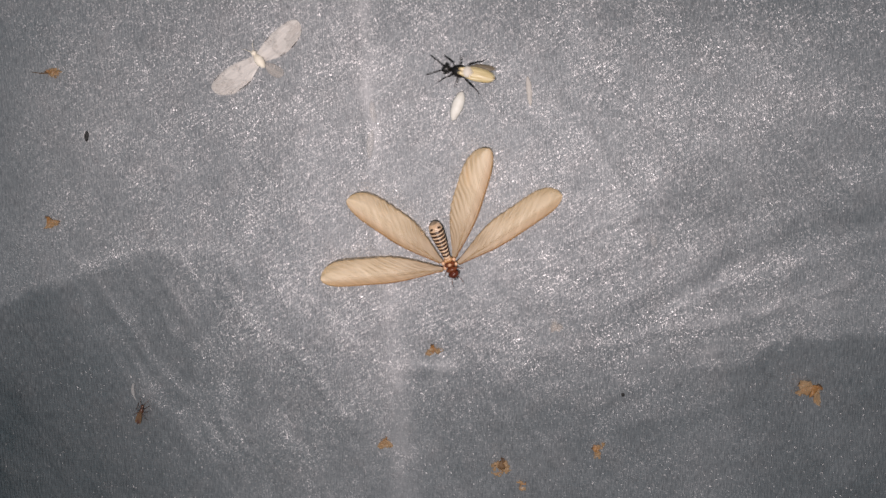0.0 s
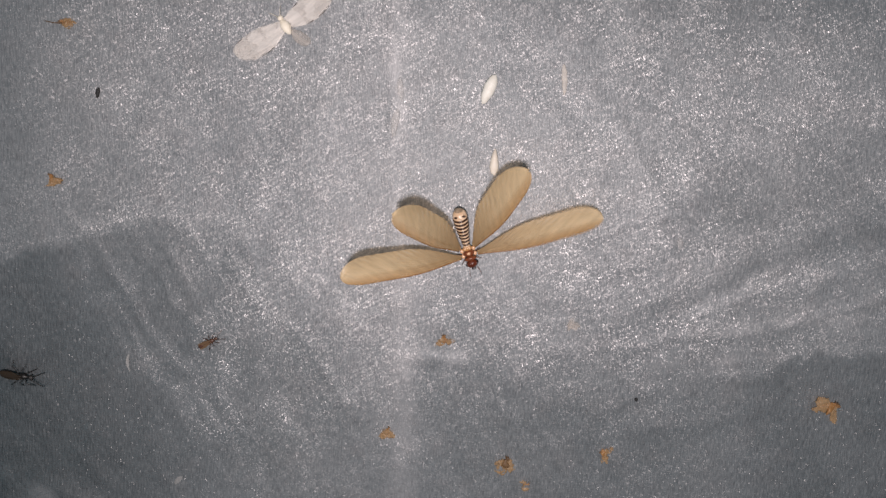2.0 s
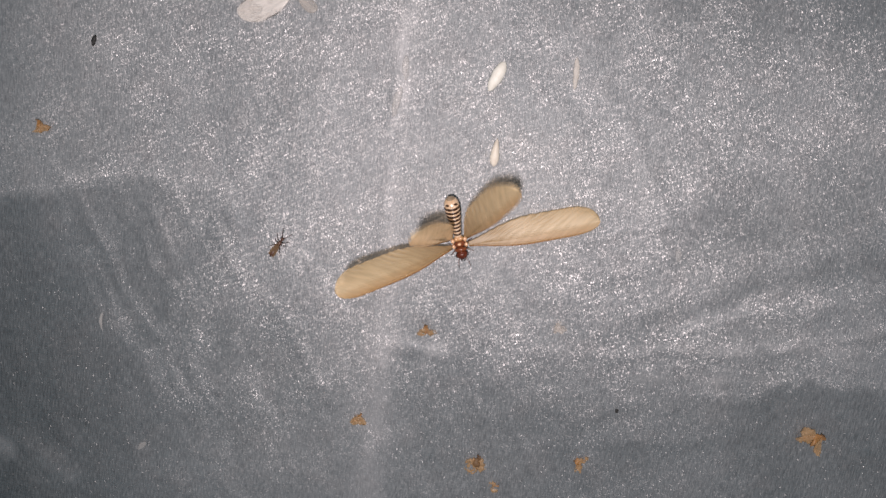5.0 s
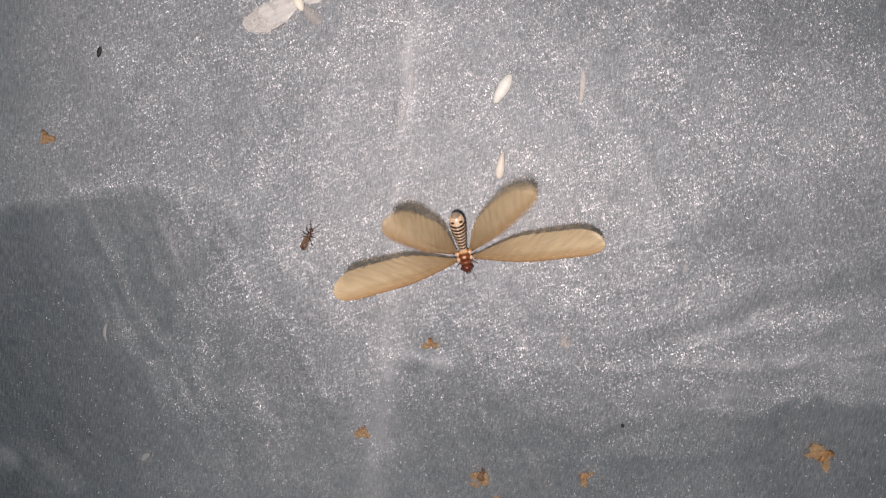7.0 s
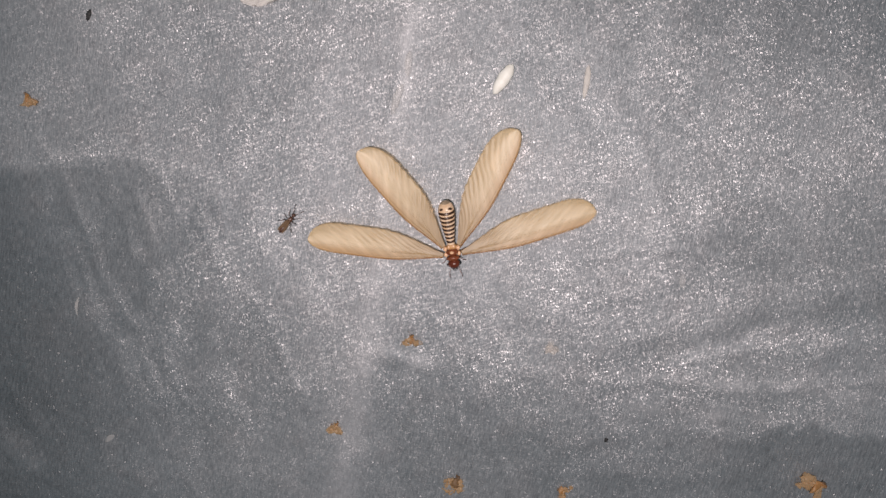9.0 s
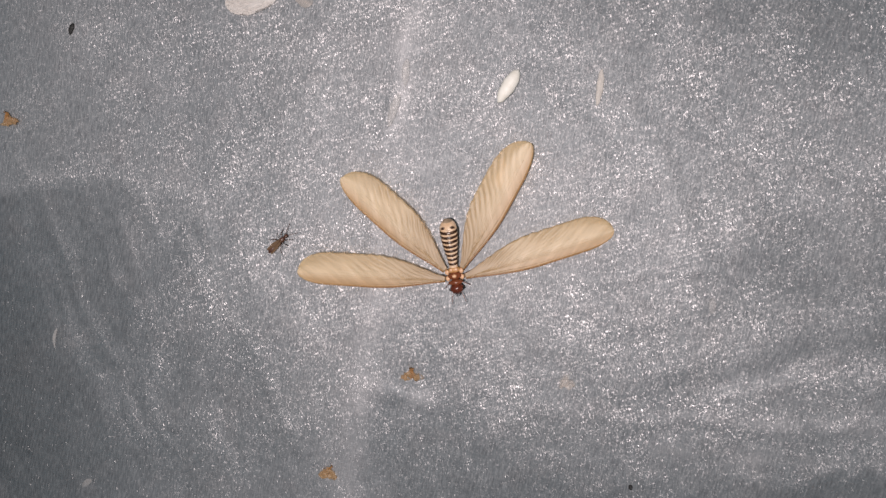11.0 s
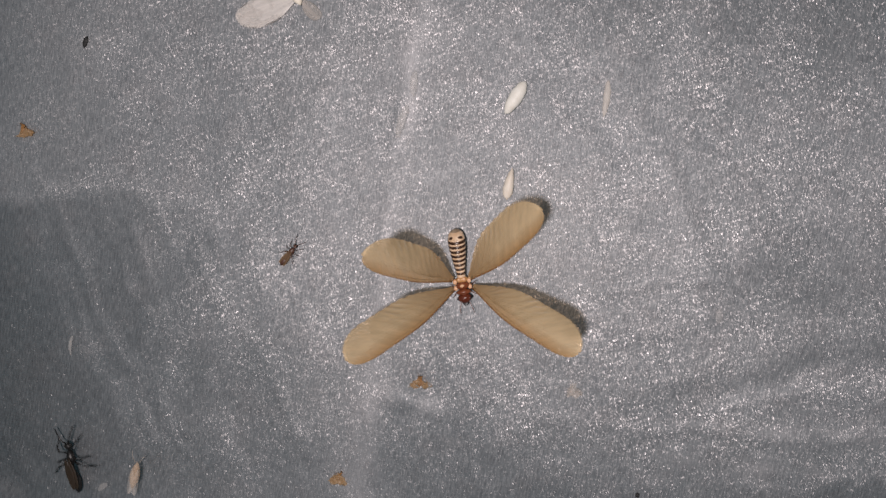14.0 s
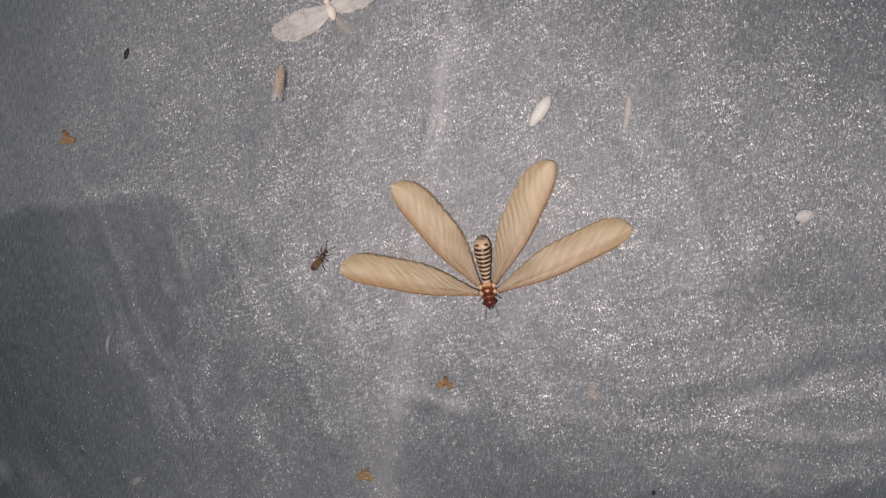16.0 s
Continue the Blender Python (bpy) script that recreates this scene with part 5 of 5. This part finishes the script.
        (9.0, flap(-1, 2, 234.7, 2.6)), (9.1, flap(-1, 2, 235.3, 2.2)), (9.2, flap(-1, 2, 234.5, 2.6)), (9.3, flap(-1, 2, 235.3, 2.2)), (9.4, flap(-1, 2, 234.7, 2.6)), (9.5, flap(-1, 2, 235.9, 2.6)),
        (9.6, flap(-1, 2, 227.6, 43.8)), (9.7, flap(-1, 2, 235.4, 2.6)), (9.8, flap(-1, 2, 234.2, 2.6)), (9.9, flap(-1, 2, 235.9, -0.1)), (10.0, flap(-1, 2, 214.0, 45.6)), (10.1, flap(-1, 2, 226.7, 37.1)),
        (10.2, flap(-1, 2, 220.2, 36.3)), (10.3, flap(-1, 2, 238.1, 2.6)), (10.4, flap(-1, 2, 239.3, 2.6)), (10.5, flap(-1, 2, 233.8, 2.6)), (10.6, flap(-1, 2, 234.0, 2.6)), (10.7, flap(-1, 2, 232.2, 2.6)),
        (10.8, flap(-1, 2, 236.5, 20.8)), (10.9, flap(-1, 2, 232.4, 2.6)), (11.0, flap(-1, 2, 232.4, 2.6)), (11.1, flap(-1, 2, 235.9, 2.6)), (11.2, flap(-1, 2, 235.3, 2.2)), (11.3, flap(-1, 2, 238.1, 2.6)),
        (11.4, flap(-1, 2, 219.7, 53.9, 20.0)), (11.5, flap(-1, 2, 200.2, 56.9, 5.3)), (11.6, flap(-1, 2, 200.6, 57.7, 20.0)), (11.7, flap(-1, 2, 235.8, 2.6)), (11.8, flap(-1, 2, 215.4, 50.7, 20.0)), (11.9, flap(-1, 2, 220.5, 41.4)),
        (12.0, flap(-1, 2, 201.6, 57.8, 19.9)), (12.1, flap(-1, 2, 239.5, 2.3)), (12.2, flap(-1, 2, 241.2, 2.6)), (12.3, flap(-1, 2, 227.6, 2.6)), (12.4, flap(-1, 2, 228.7, 2.6)), (12.5, flap(-1, 2, 234.8, 2.6)),
        (12.6, flap(-1, 2, 212.2, 2.6)), (12.7, flap(-1, 2, 223.4, 2.6)), (12.8, flap(-1, 2, 231.9, 2.6)), (12.9, flap(-1, 2, 233.4, 2.6)), (13.0, flap(-1, 2, 238.7, 2.6)), (13.1, flap(-1, 2, 232.4, 2.6)),
        (13.2, flap(-1, 2, 222.8, 38.7)), (13.3, flap(-1, 2, 240.8, 7.3)), (13.4, flap(-1, 2, 215.0, 52.6, 20.0)), (13.5, flap(-1, 2, 234.0, 22.5, 38.4)), (13.6, flap(-1, 2, 236.6, 2.6)), (13.7, flap(-1, 2, 233.3, 2.6)),
        (13.8, flap(-1, 2, 235.0, 2.6)), (13.9, flap(-1, 2, 212.3, 34.0)), (14.0, flap(-1, 2, 214.9, 44.0)), (14.1, flap(-1, 2, 230.6, 12.1)), (14.2, flap(-1, 2, 235.3, 2.6)), (14.3, flap(-1, 2, 238.5, 2.6)),
        (14.4, flap(-1, 2, 231.8, 2.6)), (14.5, flap(-1, 2, 236.2, 2.6)), (14.6, flap(-1, 2, 232.3, 2.6)), (14.7, flap(-1, 2, 233.8, 2.6)), (14.8, flap(-1, 2, 236.5, 2.6)), (14.9, flap(-1, 2, 232.5, 2.6)),
        (15.0, flap(-1, 2, 232.8, 2.6)), (15.1, flap(-1, 2, 237.1, 2.6)), (15.2, flap(-1, 2, 204.7, 52.3, 20.0)), (15.3, flap(-1, 2, 216.2, 52.5, 20.0)), (15.4, flap(-1, 2, 212.6, 46.7)), (15.5, flap(-1, 2, 208.1, 49.8, 22.5)),
        (15.6, flap(-1, 2, 235.9, 0.9)), (15.7, flap(-1, 2, 230.0, 35.9)), (15.8, flap(-1, 2, 232.9, 4.7)), (15.9, flap(-1, 2, 230.1, 2.6)), (16.0, flap(-1, 2, 236.1, 2.6)),
    ])
    walk(FORE_B, [
        (0.0, flap(-1, 1, 192.3, -0.8)), (0.1, flap(-1, 1, 194.8, -0.8)), (0.2, flap(-1, 1, 193.9, -0.8)), (0.3, flap(-1, 1, 193.5, -0.8)), (0.4, flap(-1, 1, 192.6, -0.8)), (0.5, flap(-1, 1, 194.9, -0.8)),
        (0.6, flap(-1, 1, 193.5, -0.8)), (0.7, flap(-1, 1, 194.3, -0.8)), (0.8, flap(-1, 1, 192.7, -0.8)), (0.9, flap(-1, 1, 191.5, -0.8)), (1.0, flap(-1, 1, 195.8, -0.8)), (1.1, flap(-1, 1, 196.2, -0.5)),
        (1.2, flap(-1, 1, 191.1, -0.8)), (1.3, flap(-1, 1, 182.7, 3.1)), (1.4, flap(-1, 1, 181.6, -0.8)), (1.5, flap(-1, 1, 183.6, 10.5)), (1.6, flap(-1, 1, 189.0, -0.8)), (1.7, flap(-1, 1, 190.5, -0.8)),
        (1.8, flap(-1, 1, 176.7, -0.8)), (1.9, flap(-1, 1, 176.6, -0.8)), (2.0, flap(-1, 1, 178.9, 6.6, 19.2)), (2.1, flap(-1, 1, 196.5, -0.8)), (2.2, flap(-1, 1, 180.1, 6.1)), (2.3, flap(-1, 1, 197.2, -0.8)),
        (2.4, flap(-1, 1, 192.4, -0.8)), (2.5, flap(-1, 1, 192.9, -0.8)), (2.6, flap(-1, 1, 190.4, -0.8)), (2.7, flap(-1, 1, 168.7, 17.3)), (2.8, flap(-1, 1, 163.5, 38.2, 33.0)), (2.9, flap(-1, 1, 161.9, 39.2, 33.0)),
        (3.0, flap(-1, 1, 168.9, 37.7, 34.0)), (3.1, flap(-1, 1, 160.0, 41.9, 33.0)), (3.2, flap(-1, 1, 198.5, -0.8)), (3.3, flap(-1, 1, 195.2, -0.8)), (3.4, flap(-1, 1, 194.8, -0.8)), (3.5, flap(-1, 1, 197.4, 15.5, 8.8)),
        (3.6, flap(-1, 1, 196.3, -0.8)), (3.7, flap(-1, 1, 191.2, -0.8)), (3.8, flap(-1, 1, 190.6, -0.8)), (3.9, flap(-1, 1, 191.9, -0.8)), (4.0, flap(-1, 1, 165.4, 36.2, 32.3)), (4.1, flap(-1, 1, 178.1, -0.8)),
        (4.2, flap(-1, 1, 178.5, 0.5)), (4.3, flap(-1, 1, 178.2, -0.8)), (4.4, flap(-1, 1, 178.3, 0.7)), (4.5, flap(-1, 1, 193.7, -0.8)), (4.6, flap(-1, 1, 185.6, -0.8)), (4.7, flap(-1, 1, 166.9, 22.0)),
        (4.8, flap(-1, 1, 178.3, 0.7)), (4.9, flap(-1, 1, 178.5, 0.5)), (5.0, flap(-1, 1, 178.1, -0.8)), (5.1, flap(-1, 1, 196.3, -0.8)), (5.2, flap(-1, 1, 191.2, -0.8)), (5.3, flap(-1, 1, 190.6, -0.8)),
        (5.4, flap(-1, 1, 191.9, -0.8)), (5.5, flap(-1, 1, 193.7, -0.8)), (5.6, flap(-1, 1, 185.6, -0.8)), (5.7, flap(-1, 1, 179.8, -0.8)), (5.8, flap(-1, 1, 196.5, -0.8)), (5.9, flap(-1, 1, 180.1, 6.1)),
        (6.0, flap(-1, 1, 197.2, -0.8)), (6.1, flap(-1, 1, 192.4, -0.8)), (6.2, flap(-1, 1, 192.9, -0.8)), (6.3, flap(-1, 1, 190.4, -0.8)), (6.4, flap(-1, 1, 192.4, -0.8)), (6.5, flap(-1, 1, 198.5, -0.8)),
        (6.6, flap(-1, 1, 195.2, -0.8)), (6.7, flap(-1, 1, 178.3, 0.7)), (6.8, flap(-1, 1, 197.6, -0.8)), (6.9, flap(-1, 1, 190.3, -0.8)), (7.0, flap(-1, 1, 177.1, 20.9, 17.8)), (7.1, flap(-1, 1, 186.5, -0.7)),
        (7.2, flap(-1, 1, 193.2, -0.8)), (7.3, flap(-1, 1, 193.3, -0.8)), (7.4, flap(-1, 1, 187.6, -0.8)), (7.5, flap(-1, 1, 190.4, 17.6, 27.7)), (7.6, flap(-1, 1, 194.4, -0.8)), (7.7, flap(-1, 1, 200.5, -0.8)),
        (7.8, flap(-1, 1, 200.5, -0.8)), (7.9, flap(-1, 1, 197.0, -0.8)), (8.0, flap(-1, 1, 194.0, -0.8)), (8.1, flap(-1, 1, 194.1, -0.8)), (8.2, flap(-1, 1, 193.3, -0.8)), (8.3, flap(-1, 1, 193.8, 1.1)),
        (8.4, flap(-1, 1, 189.0, -0.8)), (8.5, flap(-1, 1, 195.0, -0.8)), (8.6, flap(-1, 1, 192.5, -0.8)), (8.7, flap(-1, 1, 191.4, -0.8)), (8.8, flap(-1, 1, 192.7, -0.8)), (8.9, flap(-1, 1, 186.2, -0.8)),
        (9.0, flap(-1, 1, 189.7, -0.8)), (9.1, flap(-1, 1, 194.0, -0.8)), (9.2, flap(-1, 1, 196.2, -0.8)), (9.3, flap(-1, 1, 194.0, -0.8)), (9.4, flap(-1, 1, 189.7, -0.8)), (9.5, flap(-1, 1, 192.7, -0.8)),
        (9.6, flap(-1, 1, 186.2, -0.8)), (9.7, flap(-1, 1, 192.5, -0.8)), (9.8, flap(-1, 1, 195.0, -0.8)), (9.9, flap(-1, 1, 193.3, -0.8)), (10.0, flap(-1, 1, 187.6, -0.8)), (10.1, flap(-1, 1, 190.4, -0.8)),
        (10.2, flap(-1, 1, 194.4, -0.8)), (10.3, flap(-1, 1, 200.5, -0.8)), (10.4, flap(-1, 1, 200.5, -0.8)), (10.5, flap(-1, 1, 197.0, -0.8)), (10.6, flap(-1, 1, 194.0, -0.8)), (10.7, flap(-1, 1, 194.1, -0.8)),
        (10.8, flap(-1, 1, 193.3, -0.8)), (10.9, flap(-1, 1, 193.8, 1.1)), (11.0, flap(-1, 1, 189.0, -0.8)), (11.1, flap(-1, 1, 192.7, -0.8)), (11.2, flap(-1, 1, 194.0, -0.8)), (11.3, flap(-1, 1, 198.3, -0.8)),
        (11.4, flap(-1, 1, 173.2, 34.2, 33.0)), (11.5, flap(-1, 1, 169.9, 36.0, 36.4)), (11.6, flap(-1, 1, 164.9, 34.0, 33.0)), (11.7, flap(-1, 1, 195.6, -0.8)), (11.8, flap(-1, 1, 173.5, 11.1)), (11.9, flap(-1, 1, 183.2, -0.8)),
        (12.0, flap(-1, 1, 162.8, 42.9, 44.5)), (12.1, flap(-1, 1, 193.8, -0.8)), (12.2, flap(-1, 1, 197.6, -0.8)), (12.3, flap(-1, 1, 197.2, 10.2)), (12.4, flap(-1, 1, 196.8, -0.7)), (12.5, flap(-1, 1, 196.8, -0.8)),
        (12.6, flap(-1, 1, 179.7, -0.8)), (12.7, flap(-1, 1, 176.3, -0.8)), (12.8, flap(-1, 1, 193.3, -0.8)), (12.9, flap(-1, 1, 196.8, -0.8)), (13.0, flap(-1, 1, 203.1, -0.8)), (13.1, flap(-1, 1, 202.6, -0.8)),
        (13.2, flap(-1, 1, 200.5, -0.8)), (13.3, flap(-1, 1, 208.5, -0.8)), (13.4, flap(-1, 1, 175.8, -0.2)), (13.5, flap(-1, 1, 201.6, 12.5)), (13.6, flap(-1, 1, 202.7, -0.8)), (13.7, flap(-1, 1, 197.0, -0.8)),
        (13.8, flap(-1, 1, 189.1, -0.8)), (13.9, flap(-1, 1, 153.3, 19.6)), (14.0, flap(-1, 1, 149.0, 44.7)), (14.1, flap(-1, 1, 182.7, -0.8)), (14.2, flap(-1, 1, 191.9, -0.8)), (14.3, flap(-1, 1, 196.1, -0.8)),
        (14.4, flap(-1, 1, 196.2, -0.8)), (14.5, flap(-1, 1, 200.8, -0.8)), (14.6, flap(-1, 1, 193.4, -0.8)), (14.7, flap(-1, 1, 198.6, -0.5)), (14.8, flap(-1, 1, 202.7, -0.8)), (14.9, flap(-1, 1, 196.7, -0.8)),
        (15.0, flap(-1, 1, 197.5, -0.8)), (15.1, flap(-1, 1, 197.0, -0.8)), (15.2, flap(-1, 1, 156.2, 34.6, 33.0)), (15.3, flap(-1, 1, 190.4, 9.1)), (15.4, flap(-1, 1, 189.0, 1.9)), (15.5, flap(-1, 1, 195.0, 23.6)),
        (15.6, flap(-1, 1, 197.7, -0.8)), (15.7, flap(-1, 1, 184.9, -0.8)), (15.8, flap(-1, 1, 184.0, -0.8)), (15.9, flap(-1, 1, 192.6, -0.8)), (16.0, flap(-1, 1, 197.6, -0.8)),
    ])
    # the abdomen lifts and swings a little on the thorax
    walk(ABDOMEN, [
        (0.0, sway(-4, -1)), (1.0, sway(-4, -1)), (1.5, sway(-2, 0)), (2.0, sway(-16, -6)), (2.5, sway(-4, -1)), (3.0, sway(-6, 0)), (3.5, sway(-14, -2)), (4.0, sway(-5, 0)), (4.5, sway(-10, -2)),
        (6.8, sway(-16, -2)), (7.0, sway(-26, -2)), (7.3, sway(-20, -2)), (7.5, sway(-27, -3)), (7.8, sway(-8, -1)), (8.0, sway(-4, -1)), (9.0, sway(-5, -1)), (11.3, sway(-4, -2)),
        (12.0, sway(-3, -2)), (13.0, sway(-8, -3)), (13.5, sway(-5, -2)), (14.0, sway(-2, -2)), (14.5, sway(-4, -4)), (15.0, sway(-3, -5)), (15.5, sway(-5, 0)), (16.0, sway(-4, -2)),
    ])
    walk(HONEY_FLY, [
        (0.0, crawl(-0.35, 1.49, 78)), (0.1, crawl(-0.72, 1.55, 80)), (0.2, crawl(-1.14, 1.78, 82)), (0.3, crawl(-1.78, 2.08, 77)), (0.4, crawl(-2.21, 2.31, 74)),
        (0.5, crawl(-2.63, 2.50, 62)), (0.6, crawl(-2.95, 2.67, 64)), (0.7, crawl(-3.20, 2.80, 60)), (0.9, crawl(-4.00, 3.40, 60)), (1.4, crawl(-7.50, 6.50, 60)),
        (2.0, crawl(-11.00, 9.00, 60)), (16.0, crawl(-11.00, 9.00, 60)),
    ])
    walk(DARK_FLY, [
        (0.0, crawl(-14.50, -5.20, -93)), (1.2, crawl(-13.00, -5.50, -93)), (1.8, crawl(-10.74, -5.82, -93)), (1.9, crawl(-10.54, -5.83, -93)), (2.0, crawl(-10.23, -5.76, -95)),
        (2.3, crawl(-9.32, -5.86, -96)), (2.6, crawl(-8.50, -6.14, -97)), (2.9, crawl(-7.29, -6.30, -104)), (3.2, crawl(-6.38, -6.46, -111)), (3.5, crawl(-5.71, -6.90, -114)),
        (3.7, crawl(-5.27, -7.16, -113)), (3.8, crawl(-5.07, -7.28, -111)), (3.9, crawl(-4.75, -7.38, -111)), (4.0, crawl(-4.58, -7.40, -117)), (4.1, crawl(-4.46, -7.50, -124)),
        (4.2, crawl(-4.39, -7.51, -142)), (4.3, crawl(-4.18, -8.68, -164)), (4.6, crawl(-4.00, -10.50, -164)), (5.2, crawl(-3.60, -14.00, -164)), (16.0, crawl(-3.60, -14.00, -164)),
    ])
    walk(WASP, [
        (0.0, crawl(-7.50, -14.00, 10)), (12.8, crawl(-7.50, -14.00, 10)), (13.7, crawl(-6.92, -8.72, 10)), (13.8, crawl(-6.98, -8.28, 10)), (13.9, crawl(-7.21, -7.80, 15)),
        (14.0, crawl(-7.31, -7.57, 24)), (14.1, crawl(-7.59, -7.31, 34)), (14.2, crawl(-8.07, -7.03, 42)), (14.3, crawl(-8.38, -6.78, 56)), (14.4, crawl(-8.81, -6.75, 64)),
        (14.5, crawl(-9.16, -6.65, 80)), (14.6, crawl(-9.73, -6.65, 85)), (15.2, crawl(-14.50, -4.60, 85)), (16.0, crawl(-16.00, -4.40, 85)),
    ])
    walk(ANT, [
        (0.0, crawl(-7.68, -5.81, -18)), (0.5, crawl(-7.32, -5.38, -37)), (1.0, crawl(-6.93, -5.11, -40)), (1.5, crawl(-6.49, -4.92, -60)), (2.0, crawl(-6.07, -4.69, -59)),
        (2.5, crawl(-5.65, -4.37, -55)), (3.0, crawl(-5.34, -4.15, -49)), (3.5, crawl(-5.03, -3.88, -38)), (4.0, crawl(-4.80, -3.56, -34)), (4.5, crawl(-4.39, -3.21, -28)),
        (4.7, crawl(-4.36, -3.15, -28)), (6.8, crawl(-3.85, -2.60, -17)), (7.0, crawl(-3.86, -2.59, -17)), (7.5, crawl(-3.85, -2.58, -28)), (8.0, crawl(-3.86, -2.58, -28)),
        (9.0, crawl(-3.92, -2.60, -28)), (9.2, crawl(-3.90, -2.59, -28)), (11.3, crawl(-3.90, -2.55, -35)), (12.0, crawl(-3.91, -2.57, -35)), (13.0, crawl(-3.91, -2.57, -35)),
        (14.0, crawl(-3.89, -2.58, -27)), (15.0, crawl(-3.88, -2.57, -27)), (16.0, crawl(-3.90, -2.60, -24)),
    ])
    walk(DRIFTER, [
        (0.0, crawl(-7.20, -13.00, -1, 2.0)), (12.6, crawl(-7.20, -12.00, -1, 2.0)), (13.4, crawl(-5.99, -8.57, -1, 1.5)), (13.7, crawl(-6.09, -7.95, -1, 1.5)), (13.9, crawl(-5.95, -7.43, -1, 1.5)),
        (14.1, crawl(-5.96, -7.17, -1, 1.5)), (14.3, crawl(-5.93, -6.96, -1, 1.5)), (14.5, crawl(-5.84, -6.40, -4, 1.5)), (14.6, crawl(-5.87, -5.93, -4, 1.5)), (14.8, crawl(-5.95, -4.80, -7, 1.5)),
        (15.0, crawl(-5.79, -3.90, -9, 1.5)), (15.2, crawl(-5.62, -2.90, -12, 1.5)), (15.3, crawl(-5.62, -2.34, -12, 1.5)), (15.4, crawl(-5.55, -1.94, -12, 1.5)), (15.6, crawl(-5.35, -0.69, -9, 1.5)),
        (15.8, crawl(-5.26, 0.14, -0, 1.5)), (16.0, crawl(-5.23, 0.46, 4, 2.0)),
    ])
    walk(FLUTTER, [
        (0.0, crawl(0.80, -13.00, -10, 4.0)), (2.0, crawl(3.00, -13.00, -10, 5.0)), (2.1, crawl(3.40, -9.00, -10, 5.0)), (2.2, crawl(3.61, 0.48, -25, 3.0)), (2.3, crawl(3.67, 0.68, -35, 2.5)),
        (2.4, crawl(4.01, 1.10, -40, 4.0)), (2.6, crawl(7.50, 5.50, -50, 8.0)), (3.0, crawl(13.00, 9.00, -60, 8.0)), (13.6, crawl(13.00, 5.00, 118, 6.0)), (14.2, crawl(6.20, 1.60, 118, 6.0)),
        (14.4, crawl(4.08, 0.36, 60, 2.0)), (14.6, crawl(4.11, 0.16, -29, 1.0)), (15.0, crawl(3.98, 0.18, -35, 1.0)), (15.3, crawl(4.02, 0.18, -50, 1.0)), (15.6, crawl(4.06, 0.18, -57, 1.0)),
        (16.0, crawl(3.98, 0.11, -57, 1.0)),
    ])
    gait(honey_legs, 0.0, 2.0)
    gait(dark_legs, 1.2, 5.0)
    gait(wasp_legs, 13.0, 15.4)
    gait(ant_legs, 0.0, 5.4)


motions()
